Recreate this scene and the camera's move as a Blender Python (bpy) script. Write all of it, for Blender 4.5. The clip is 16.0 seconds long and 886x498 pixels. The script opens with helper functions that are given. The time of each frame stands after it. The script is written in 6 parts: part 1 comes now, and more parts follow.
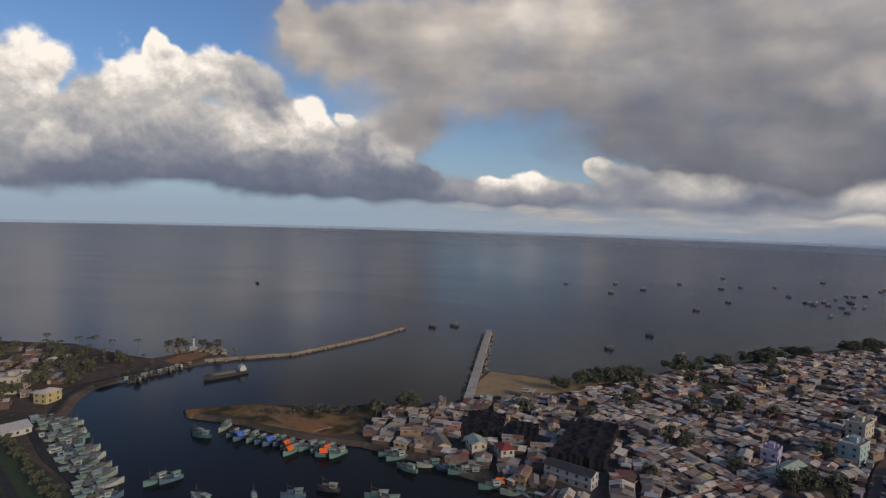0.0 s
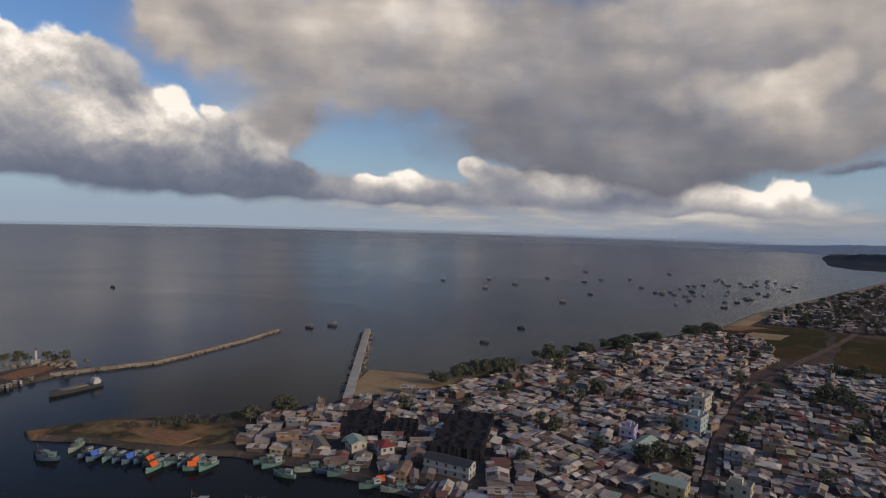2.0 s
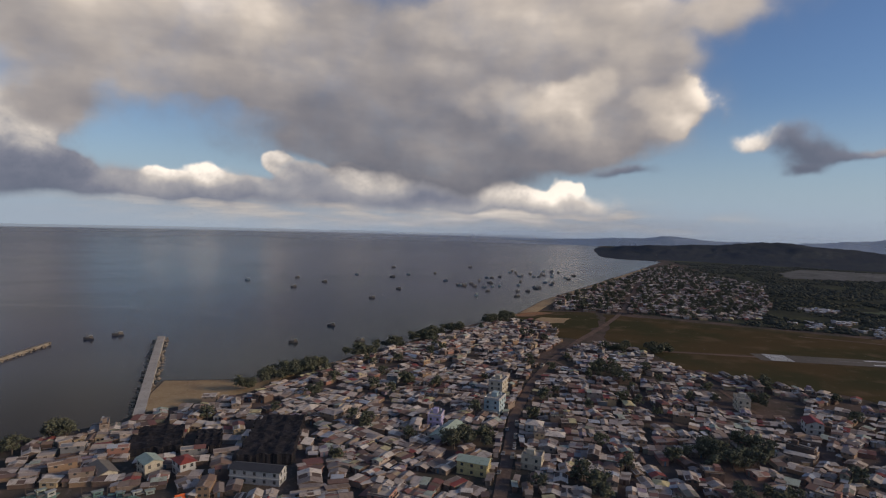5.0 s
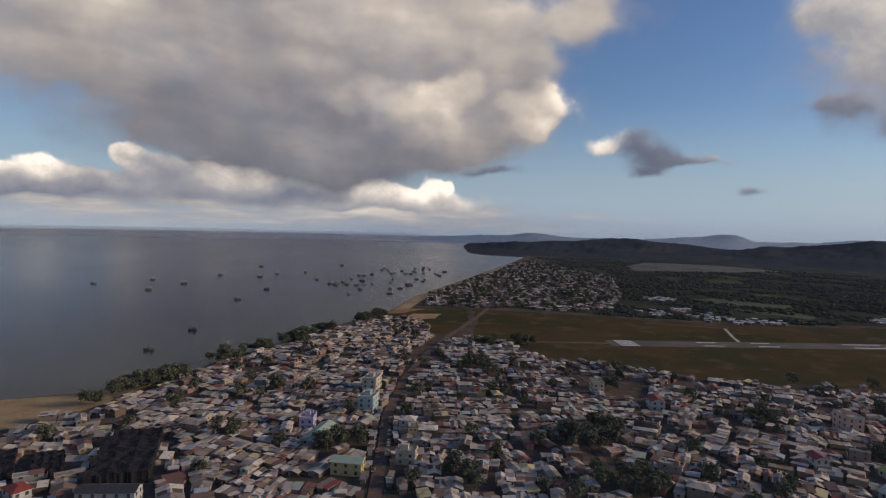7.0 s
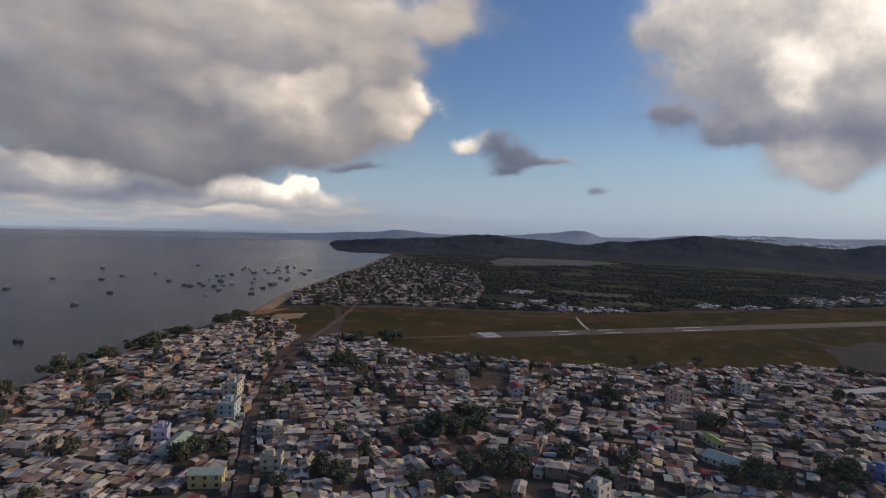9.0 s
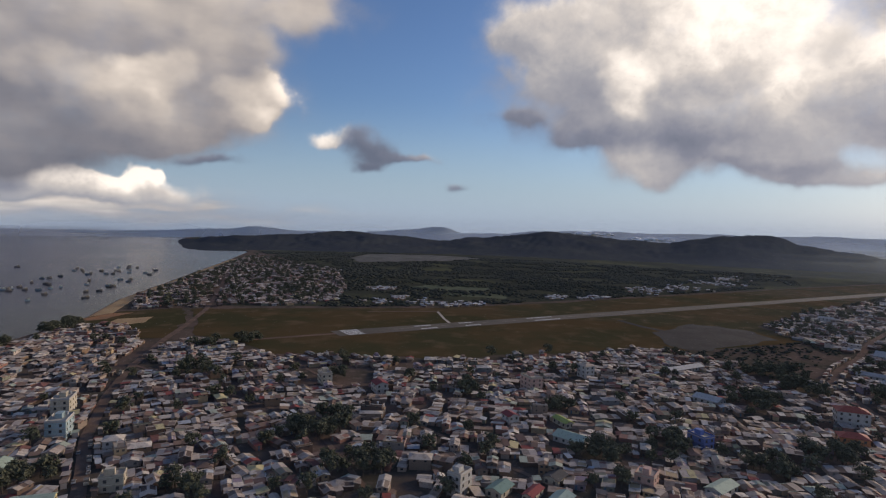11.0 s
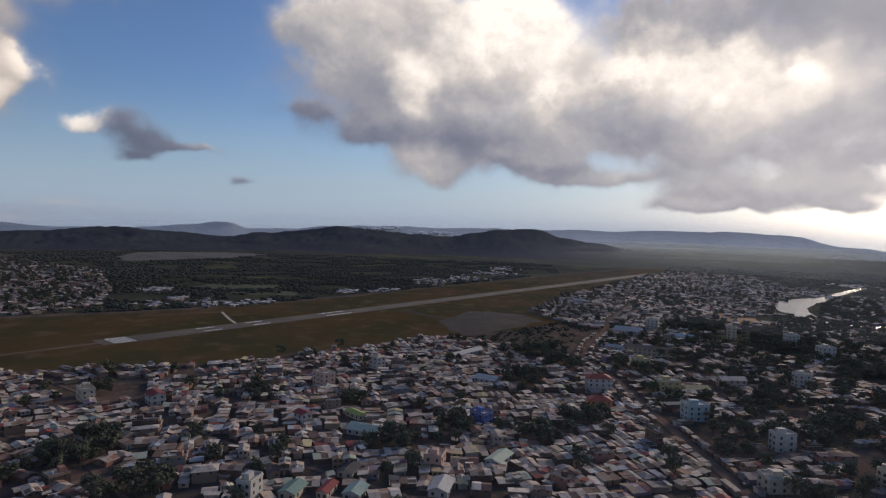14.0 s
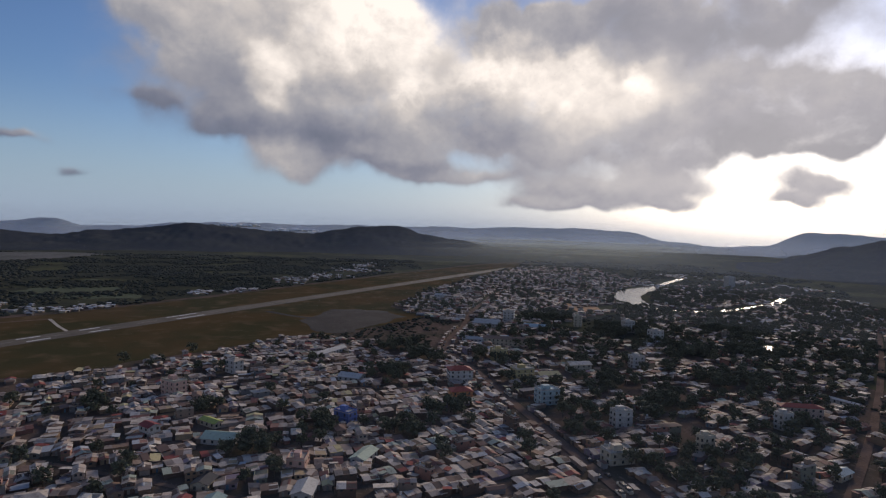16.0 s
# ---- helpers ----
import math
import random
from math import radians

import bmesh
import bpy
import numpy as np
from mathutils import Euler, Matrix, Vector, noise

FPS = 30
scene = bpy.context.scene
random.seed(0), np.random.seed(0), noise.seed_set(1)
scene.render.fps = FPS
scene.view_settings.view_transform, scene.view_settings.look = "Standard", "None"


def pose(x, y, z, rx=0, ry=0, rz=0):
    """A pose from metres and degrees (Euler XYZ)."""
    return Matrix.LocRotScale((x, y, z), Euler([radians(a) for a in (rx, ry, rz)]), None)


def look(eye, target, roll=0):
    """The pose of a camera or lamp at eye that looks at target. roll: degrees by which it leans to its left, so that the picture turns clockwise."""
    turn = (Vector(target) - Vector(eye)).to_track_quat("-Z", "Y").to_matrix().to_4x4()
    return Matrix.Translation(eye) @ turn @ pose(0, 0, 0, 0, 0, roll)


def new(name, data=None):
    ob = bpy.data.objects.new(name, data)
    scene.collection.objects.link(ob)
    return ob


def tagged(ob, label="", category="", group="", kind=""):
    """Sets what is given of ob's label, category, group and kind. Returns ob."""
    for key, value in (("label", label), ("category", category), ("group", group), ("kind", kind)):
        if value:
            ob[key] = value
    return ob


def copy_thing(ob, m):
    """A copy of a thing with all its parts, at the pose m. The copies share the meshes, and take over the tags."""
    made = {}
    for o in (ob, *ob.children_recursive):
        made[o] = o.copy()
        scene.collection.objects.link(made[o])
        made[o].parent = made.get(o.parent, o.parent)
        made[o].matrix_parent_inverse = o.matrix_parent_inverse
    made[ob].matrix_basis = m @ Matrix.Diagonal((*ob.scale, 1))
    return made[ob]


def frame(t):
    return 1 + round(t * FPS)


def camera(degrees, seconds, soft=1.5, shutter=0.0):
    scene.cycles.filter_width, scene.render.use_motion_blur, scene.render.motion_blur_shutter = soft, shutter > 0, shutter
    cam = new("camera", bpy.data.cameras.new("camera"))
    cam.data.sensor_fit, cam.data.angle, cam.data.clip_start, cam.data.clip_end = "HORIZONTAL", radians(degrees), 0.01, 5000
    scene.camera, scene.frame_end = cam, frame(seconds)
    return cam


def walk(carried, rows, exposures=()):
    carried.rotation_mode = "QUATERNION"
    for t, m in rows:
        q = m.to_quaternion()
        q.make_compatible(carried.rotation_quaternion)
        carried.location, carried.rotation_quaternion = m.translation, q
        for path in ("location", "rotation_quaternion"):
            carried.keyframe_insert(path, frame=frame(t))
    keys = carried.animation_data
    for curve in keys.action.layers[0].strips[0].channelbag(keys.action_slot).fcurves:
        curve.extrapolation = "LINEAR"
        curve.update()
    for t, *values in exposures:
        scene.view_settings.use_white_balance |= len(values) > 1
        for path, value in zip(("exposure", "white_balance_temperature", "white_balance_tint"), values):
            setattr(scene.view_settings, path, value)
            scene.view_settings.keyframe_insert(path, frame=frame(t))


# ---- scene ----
cam = camera(73.5, 16.0, soft=1.2)
EYE_Z = 125.0
# seconds, heading, pitch, roll of the camera as it turns on the spot over the harbour
PATH = [
    (0.0, 0.00, -3.14, -1.74), (0.5, -2.93, -3.12, -1.73), (1.0, -5.82, -3.08, -1.72), (1.5, -8.75, -3.03, -1.71),
    (2.0, -11.79, -3.00, -1.70), (2.5, -14.84, -2.97, -1.69), (3.0, -17.87, -2.95, -1.69), (3.5, -20.91, -2.92, -1.68),
    (4.0, -23.96, -2.87, -1.66), (6.5, -39.38, -2.71, -1.63), (7.0, -42.45, -2.68, -1.62), (7.5, -45.60, -2.65, -1.62),
    (8.0, -48.83, -2.64, -1.62), (8.5, -52.05, -2.63, -1.62), (9.0, -55.27, -2.61, -1.62), (11.5, -71.86, -2.59, -1.65),
    (12.0, -75.19, -2.59, -1.63), (12.5, -78.53, -2.58, -1.63), (13.0, -81.84, -2.55, -1.62), (13.5, -85.22, -2.53, -1.63),
    (14.0, -88.56, -2.52, -1.68), (14.5, -91.92, -2.50, -1.70), (15.0, -95.20, -2.48, -1.69), (15.5, -98.51, -2.46, -1.70),
    (16.0, -101.74, -2.45, -1.73)]
walk(cam, [(t, pose(0, 0, EYE_Z, 90 + p, r, y)) for t, y, p, r in PATH], [(0.0, 0.10, 6600, 12), (4.0, 0.20, 6800, 14), (7.0, 0.25, 6850, 14), (10.0, 0.31, 6750, 14), (12.0, 0.32, 6700, 15), (16.0, 0.15, 6550, 15)])


# ---- nodes ----
class Nodes:
    """Short hand for building a node tree."""

    def __init__(self, tree):
        self.tree = tree
        tree.nodes.clear()

    def add(self, kind, ins=None):
        n = self.tree.nodes.new(kind)
        return self.feed(n, ins)

    def feed(self, n, ins):
        for k, v in (ins or {}).items():
            if isinstance(v, bpy.types.NodeSocket):
                self.tree.links.new(v, n.inputs[k])
            else:
                n.inputs[k].default_value = v
        return n

    def m(self, op, a, b=0.0, c=0.0, clamp=False):
        n = self.add("ShaderNodeMath", {0: a, 1: b, 2: c})
        n.operation, n.use_clamp = op, clamp
        return n.outputs[0]

    def v(self, op, a, b=(0, 0, 0)):
        n = self.add("ShaderNodeVectorMath", {0: a, 1: b})
        n.operation = op
        return n.outputs["Value"] if op in ("DOT_PRODUCT", "LENGTH") else n.outputs[0]

    def mix(self, fac, a, b, blend="MIX"):
        n = self.add("ShaderNodeMix")
        n.data_type, n.blend_type = "RGBA", blend
        self.feed(n, {0: fac, 6: a, 7: b})
        return n.outputs[2]

    def step(self, x, lo, hi, a=0.0, b=1.0):
        n = self.add("ShaderNodeMapRange", {0: x, 1: lo, 2: hi, 3: a, 4: b})
        n.interpolation_type = "SMOOTHSTEP"
        return n.outputs[0]

    def noise(self, vec, scale, detail=4.0, rough=0.55, lac=2.0):
        return self.add("ShaderNodeTexNoise", {"Vector": vec, "Scale": scale, "Detail": detail, "Roughness": rough, "Lacunarity": lac}).outputs[0]

    def ramp(self, fac, stops, constant=False):
        n = self.add("ShaderNodeValToRGB", {0: fac})
        r = n.color_ramp
        r.interpolation = "CONSTANT" if constant else "LINEAR"
        while len(r.elements) < len(stops):
            r.elements.new(0.5)
        for e, (pos, col) in zip(r.elements, stops):
            e.position, e.color = pos, (*col, 1)
        return n.outputs[0]


def rgb(r, g, b):
    """A display colour (0 to 255) as linear values."""
    return tuple(((c / 255 + 0.055) / 1.055) ** 2.4 if c > 10 else c / 255 / 12.92 for c in (r, g, b))


# ---- world, sun ----
SUN_BEARING, SUN_HEIGHT = 131.0, 9.0
world = bpy.data.worlds.new("sky")
scene.world = world
world.use_nodes = True
N = Nodes(world.node_tree)
way = N.v("NORMALIZE", N.add("ShaderNodeTexCoord").outputs["Generated"])
sep = N.add("ShaderNodeSeparateXYZ", {0: way})
bearing = N.m("MULTIPLY", N.m("ARCTAN2", sep.outputs[0], sep.outputs[1]), 57.2958)
height = N.m("MULTIPLY", N.m("ARCSINE", sep.outputs[2]), 57.2958)
spot = N.add("ShaderNodeCombineXYZ", {0: bearing, 1: height, 2: 0.0}).outputs[0]
sky = N.add("ShaderNodeTexSky")
sky.sky_type, sky.sun_disc, sky.sun_elevation, sky.sun_rotation = "NISHITA", False, radians(SUN_HEIGHT), radians(SUN_BEARING)
sky.altitude, sky.air_density, sky.dust_density, sky.ozone_density = 100.0, 1.0, 0.6, 2.5
blue = N.mix(1.0, sky.outputs[0], (0.084, 0.094, 0.122, 1), "MULTIPLY")
# the wanted pale band above the horizon
blue = N.mix(N.step(height, 12.0, -2.5, 0.0, 0.95), blue, (*rgb(144, 167, 190), 1))
# cloud masses, cloud by cloud: bearing, height, half width, half height, brightness, crispness
BANK_TOPS = [(-34.6, 11.3, 2.2, 1.8, 0.86, 1.0), (-35.7, 8.7, 2.1, 2.5, 0.62, 1.0), (-25.4, 13.3, 1.0, 1.5, 0.98, 1.0), (-28, 11.4, 2.2, 1.5, 0.88, 1.0), (-23.4, 11.6, 3.2, 1.8, 0.74, 1.0), (-19.9, 11.3, 2.3, 1.9, 0.62, 0.8), (-33.2, 4.8, 1.2, 1.6, 0.72, 0.9), (-18.7, 7.5, 2.5, 2.3, 0.70, 0.7), (-13, 8.8, 2.0, 1.5, 0.96, 1.0), (-14.5, 6.3, 2.4, 1.7, 0.74, 1.0), (-9, 9.2, 0.9, 0.8, 0.80, 1.0), (-5.3, 5.8, 1.8, 1.5, 0.72, 0.9)]
BANK_BODY = [(-35.9, 4.8, 3.2, 3.4, 0.52, 0.6), (-29.9, 7.7, 2.9, 2.7, 0.56, 0.8), (-25.2, 7.9, 4.9, 2.9, 0.54, 0.6), (-26.9, 4.4, 7.3, 2.4, 0.36, 0.5), (-34.5, 2.3, 4.8, 1.5, 0.26, 0.3), (-21, 3.1, 7.1, 1.7, 0.22, 0.3), (-10.6, 5.4, 6.2, 3.2, 0.44, 0.6), (-12.1, 2.5, 6.2, 1.5, 0.20, 0.3), (-5.7, 3, 4.8, 1.6, 0.22, 0.4), (-2.5, 3.4, 2.0, 1.4, 0.24, 0.7), (-4.8, 7.5, 3.2, 2.6, 0.50, 0.4), (-16.3, 10.4, 2.9, 2.5, 0.50, 0.5)]
LOW_ROW = [(4.5, 3.4, 1.5, 0.8, 0.80, 1.0), (8.6, 3.6, 1.9, 1.1, 0.78, 1.0), (5.7, 2.1, 4.8, 0.9, 0.46, 0.6), (14.5, 5, 1.5, 0.8, 0.72, 0.9), (12, 2.7, 3.1, 0.8, 0.55, 0.6), (17.6, 3.6, 3.5, 1.1, 0.46, 0.5), (22, 4, 1.0, 0.8, 0.62, 0.8), (25.6, 2.8, 3.6, 0.9, 0.64, 0.7), (29.4, 2.7, 2.5, 0.9, 0.34, 0.4), (11.5, 2.1, 13.3, 1.4, 0.40, 0.1), (27.3, 2.4, 8.6, 1.2, 0.42, 0.1), (-0.3, 2.1, 4.9, 1.0, 0.34, 0.3)]
WEST_HEAP = [(42.1, 3.1, 1.4, 1.2, 0.96, 1.0), (39.3, 2.5, 2.5, 1.0, 0.82, 1.0), (35.7, 2.6, 2.2, 1.1, 0.74, 1.0), (40.4, 1.5, 4.5, 0.8, 0.60, 0.4), (23.6, 3.4, 3.8, 1.0, 0.60, 0.7), (20.9, 4.3, 1.6, 0.7, 0.66, 0.8), (31.3, -0.1, 3.8, 0.3, 0.60, 0.1), (28, 2.5, 3.2, 1.0, 0.34, 0.4), (35.5, 1.2, 7.2, 0.6, 0.50, 0.1)]
STRAY = [(57.7, 7.4, 1.7, 0.6, 0.78, 0.4), (61.2, 6.9, 2.0, 1.1, 0.20, 0.2), (60.4, 5.3, 1.2, 0.7, 0.18, 0.2), (63.7, 6, 1.9, 0.6, 0.24, 0.1), (66.3, 6, 1.3, 0.4, 0.46, 0.0), (47.4, 4.5, 2.4, 0.5, 0.20, 0.0), (75.3, 9.8, 2.1, 1.0, 0.22, 0.0), (69.2, 3.3, 1.1, 0.4, 0.30, 0.0)]
EAST_TOWER = [(76.3, 17.2, 3.2, 2.9, 0.50, 0.4), (80.6, 14.9, 3.6, 3.5, 0.50, 0.4), (84.7, 13, 2.3, 2.7, 0.86, 0.7), (87.5, 17.5, 4.8, 3.4, 0.62, 0.5), (94.8, 17.3, 4.2, 4.2, 0.94, 1.0), (90.8, 13.5, 3.7, 3.0, 0.52, 0.6), (98.1, 11.9, 2.5, 2.2, 0.82, 1.0), (83.5, 8.3, 3.6, 1.8, 0.22, 0.4), (90.5, 8.4, 4.2, 2.1, 0.34, 0.4), (97.3, 6.4, 4.0, 1.9, 0.42, 0.4), (86.3, 6.3, 2.0, 1.5, 0.70, 0.3), (88.2, 4.6, 2.7, 1.0, 0.56, 0.2), (86.6, 14.5, 10.1, 5.9, 0.56, 0.1), (91, 8.9, 9.9, 3.6, 0.36, 0.1), (97.1, 12.4, 5.5, 6.4, 0.66, 0.2)]
SUN_CLOUD = [(107.5, 15.1, 4.0, 2.5, 0.84, 0.9), (104.4, 12.1, 2.9, 2.0, 0.62, 0.8), (110, 17.8, 5.8, 2.2, 0.36, 0.5), (106.7, 8.8, 5.9, 2.3, 0.42, 0.5), (112.9, 12.6, 3.4, 2.5, 0.80, 0.8), (116, 9.5, 3.2, 2.0, 0.9, 0.4), (121, 11.8, 3.2, 2.0, 0.9, 0.4), (89.7, 15.8, 2.6, 3.4, 0.95, 0.5), (91.5, 8.2, 3.0, 1.5, 0.26, 0.5), (97.5, 5.8, 3.2, 1.0, 0.28, 0.4), (122, 18.4, 6.1, 2.1, 0.24, 0.4), (128.4, 17.8, 4.7, 1.5, 0.22, 0.3), (110.5, 6.5, 3.1, 1.8, 0.40, 0.4), (120.6, 7.5, 3.4, 2.5, 0.34, 0.4), (119.4, 12.9, 1.8, 1.5, 0.86, 0.8), (96.5, 5.6, 4.9, 1.0, 0.36, 0.4), (103, 4.4, 6.0, 0.7, 0.46, 0.2), (94.2, 9.4, 4.8, 2.6, 0.46, 0.4), (109.3, 11.1, 9.0, 5.6, 0.58, 0.1), (119.1, 9.5, 6.4, 4.5, 0.46, 0.1)]
SUN_LUMPS = [(126.2, 9.1, 3.6, 2.9, 0.20, 0.4), (130.5, 8.9, 4.1, 3.0, 0.20, 0.4), (127.3, 12.5, 3.1, 1.6, 0.22, 0.4), (136.2, 10.9, 2.2, 1.9, 0.24, 0.4), (135.2, 8.8, 3.0, 1.8, 0.24, 0.4), (133.9, 4.2, 3.1, 1.0, 0.34, 0.4), (132.8, 2.8, 1.8, 0.6, 0.34, 0.4), (116.3, 3.1, 6.6, 1.0, 0.36, 0.4), (122.3, 2, 2.8, 0.7, 0.32, 0.4), (112.2, 2.1, 4.8, 0.5, 0.40, 0.3), (128.7, 10.1, 8.2, 3.7, 0.24, 0.2), (120.8, 4, 7.7, 1.5, 0.42, 0.1), (124.9, 16.8, 11.7, 2.7, 0.26, 0.1), (134.1, 9.3, 6.2, 2.7, 0.26, 0.2)]
DECK_WEST = [(-14.4, 16.9, 1.8, 1.2, 0.60, 0.6), (-9.8, 15.8, 4.7, 2.2, 0.54, 0.4), (-2.4, 16.7, 8.0, 2.9, 0.54, 0.1), (-0.1, 13.4, 10.1, 3.5, 0.54, 0.1), (8.8, 17.6, 4.2, 2.2, 0.72, 0.1), (11, 13.5, 8.8, 3.2, 0.46, 0.0), (19.4, 15.1, 9.1, 4.6, 0.42, 0.0), (29.6, 13.8, 8.9, 4.8, 0.42, 0.0), (-2.7, 8.9, 3.2, 2.1, 0.46, 0.2), (27.4, 8.4, 9.0, 2.6, 0.28, 0.0), (21.8, 6.4, 5.2, 1.8, 0.25, 0.1), (30.1, 5.3, 5.7, 1.4, 0.27, 0.1)]
DECK_EAST = [(11.1, 17.3, 4.0, 2.2, 0.72, 0.0), (32.8, 18.1, 4.7, 2.8, 0.68, 0.0), (42.4, 16.3, 7.7, 3.7, 0.52, 0.0), (22.3, 11.6, 11.7, 2.0, 0.28, 0.0), (38.2, 11.2, 5.6, 1.8, 0.66, 0.5), (42.6, 12, 2.9, 1.6, 0.74, 0.6), (50.1, 10, 2.6, 1.5, 0.72, 0.6), (45.1, 9.5, 6.1, 2.2, 0.48, 0.3), (25.7, 6.9, 10.7, 2.0, 0.26, 0.1), (40.9, 6.6, 6.0, 1.7, 0.34, 0.3), (31.7, 3.9, 4.8, 1.2, 0.20, 0.2), (47.7, 14.1, 4.1, 3.2, 0.50, 0.1)]
DECK_EDGE = [(47.1, 15.2, 3.2, 3.9, 0.46, 0.2), (52.3, 10.8, 1.6, 1.5, 0.84, 0.7), (50.4, 11, 2.2, 1.8, 0.66, 0.6), (55, 18.8, 4.8, 2.2, 0.56, 0.1), (44.1, 6.8, 3.1, 1.4, 0.30, 0.3), (39.7, 16.6, 7.2, 3.8, 0.50, 0.0)]
HORIZON = [(13.6, 0.9, 13.4, 1.3, 0.58, 0.0), (26.1, 0.6, 11.3, 1.3, 0.62, 0.0), (34.2, 1.6, 7.0, 1.4, 0.66, 0.0), (45, 0.2, 10, 0.8, 0.5, 0.0)]
ROUND_ABOUT = [(170, 16, 22, 7, 0.5, 0.3), (-80, 12, 24, 8, 0.5, 0.3), (-130, 20, 30, 9, 0.5, 0.3)]
# added clouds above the view; the dark western ones dim the harbour water's reflection
UNSEEN_OVERHEAD = [(-22, 32, 26, 8.5, 0.15, 0.1), (20, 34, 26, 10, 0.25, 0.1), (118, 25, 15, 4, 0.34, 0.1)]
bend = N.add("ShaderNodeTexNoise", {"Vector": way, "Scale": 13.0, "Detail": 5.0, "Roughness": 0.44}).outputs[1]
sway = N.v("SUBTRACT", bend, (0.5, 0.5, 0.5))
bent = N.v("ADD", spot, N.v("MULTIPLY", sway, N.add("ShaderNodeCombineXYZ", {0: 6.5, 1: N.step(height, -1.0, 12.0, 2.2, 6.0), 2: 0.0}).outputs[0]))
flat = N.v("MULTIPLY", way, (1, 1, 1.15))
puff_at = N.v("ADD", flat, N.v("MULTIPLY", sway, (0.035, 0.035, 0.035)))


def billow(at):
    """Rounded heaps on heaps."""
    n = N.add("ShaderNodeTexVoronoi", {"Vector": at, "Scale": 30.0, "Detail": 3.0, "Roughness": 0.55, "Lacunarity": 2.2})
    n.normalize = True
    return N.m("SUBTRACT", 1.0, N.m("MULTIPLY", n.outputs[0], 1.5))


ragged = N.noise(puff_at, 11.0, 6.0, 0.56)
broad = N.noise(flat, 8.0, 4.0, 0.42)
broad_lit = N.noise(N.v("ADD", flat, (0.012, -0.012, 0.03)), 8.0, 4.0, 0.42)
heap, heap_lit = billow(puff_at), billow(N.v("ADD", puff_at, (0.006, -0.006, 0.012)))
long_noise = N.noise(N.v("MULTIPLY", way, (1, 1, 7.0)), 9.0, 4.0, 0.55)


def gather(masses, lumpy):
    """Sums of the masses: how much cloud, how bright, how crisp, how far up in its mass."""
    mass = shine = crisp = rise = sum_k = None
    for b, e, w, h, l, c in masses:
        r = N.v("MULTIPLY", N.v("SUBTRACT", bent, (b, e, 0)), (1 / w, 1 / h, 0))
        q = N.v("MAXIMUM", r, N.v("MULTIPLY", r, (-1.0, -1.35, 0))) if lumpy else r
        d = N.v("DOT_PRODUCT", q, q)
        # crisp heaps end sharply, soft ones thin out
        g = N.m("EXPONENT", N.m("MULTIPLY", N.m("MULTIPLY", d, d), -0.7) if c > 0.45 else N.m("MULTIPLY", d, -0.85))
        up = N.v("DOT_PRODUCT", r, (0, 1, 0))
        mass = N.m("ADD", mass, g) if mass else g
        # the crisp heaps stand before the soft ones and give the tone
        k = N.m("MULTIPLY", g, 0.35 + 0.9 * c)
        sum_k = N.m("ADD", sum_k, k) if sum_k else k
        shine = N.m("MULTIPLY_ADD", k, l, shine) if shine else N.m("MULTIPLY", k, l)
        crisp = N.m("MULTIPLY_ADD", g, c, crisp) if crisp else N.m("MULTIPLY", g, c)
        rise = N.m("MULTIPLY_ADD", k, up, rise) if rise else N.m("MULTIPLY", k, up)
    share, tone_share = N.m("DIVIDE", 1.0, N.m("ADD", mass, 0.02)), N.m("DIVIDE", 1.0, N.m("ADD", sum_k, 0.01))
    return mass, N.m("MULTIPLY", shine, tone_share), N.m("MULTIPLY", crisp, share), N.m("MULTIPLY", rise, tone_share)


def cloud_colour(lit, warm=False):
    if warm:
        return N.ramp(lit, [(0.0, rgb(97, 101, 112)), (0.22, rgb(117, 118, 125)), (0.45, rgb(146, 143, 143)), (0.68, rgb(183, 176, 168)), (0.95, rgb(240, 230, 216))])
    return N.ramp(lit, [(0.0, rgb(93, 102, 119)), (0.22, rgb(112, 118, 133)), (0.45, rgb(146, 148, 154)), (0.68, rgb(190, 186, 181)), (0.95, rgb(246, 239, 228))])


# heaped clouds, then the torn deck in front of them
mass, shine, crisp, rise = gather(BANK_TOPS + BANK_BODY + LOW_ROW + WEST_HEAP + STRAY + EAST_TOWER + SUN_CLOUD + SUN_LUMPS + ROUND_ABOUT, True)
body = N.m("ADD", N.m("MINIMUM", mass, 1.05), N.m("MULTIPLY", N.m("SUBTRACT", ragged, 0.5), N.step(mass, 0.0, 0.3)))
body = N.m("ADD", body, N.m("MULTIPLY", N.m("SUBTRACT", heap, 0.5), N.m("MULTIPLY_ADD", crisp, 0.48, 0.02)))
heap_cover = N.step(body, N.m("MULTIPLY_ADD", crisp, 0.22, 0.0), N.m("MULTIPLY_ADD", crisp, -0.48, 1.16))
relief = N.m("MULTIPLY", N.m("SUBTRACT", heap, heap_lit), N.m("MULTIPLY_ADD", crisp, 0.5, 0.0))
relief = N.m("ADD", relief, N.m("MULTIPLY", N.m("SUBTRACT", broad, broad_lit), 0.6))
shine = N.m("MULTIPLY_ADD", shine, 1.38, -0.21)
heap_light = N.m("ADD", N.m("ADD", shine, relief), N.m("MULTIPLY", rise, 0.20), clamp=True)
mass, shine, crisp, rise = gather(DECK_WEST + DECK_EAST + DECK_EDGE + UNSEEN_OVERHEAD, False)
body = N.m("ADD", N.m("MINIMUM", mass, 1.05), N.m("MULTIPLY", N.m("SUBTRACT", ragged, 0.5), N.step(mass, 0.0, 0.3, 0.0, 0.95)))
body = N.m("ADD", body, N.m("MULTIPLY", N.m("SUBTRACT", heap, 0.5), N.m("MULTIPLY_ADD", crisp, 0.4, 0.0)))
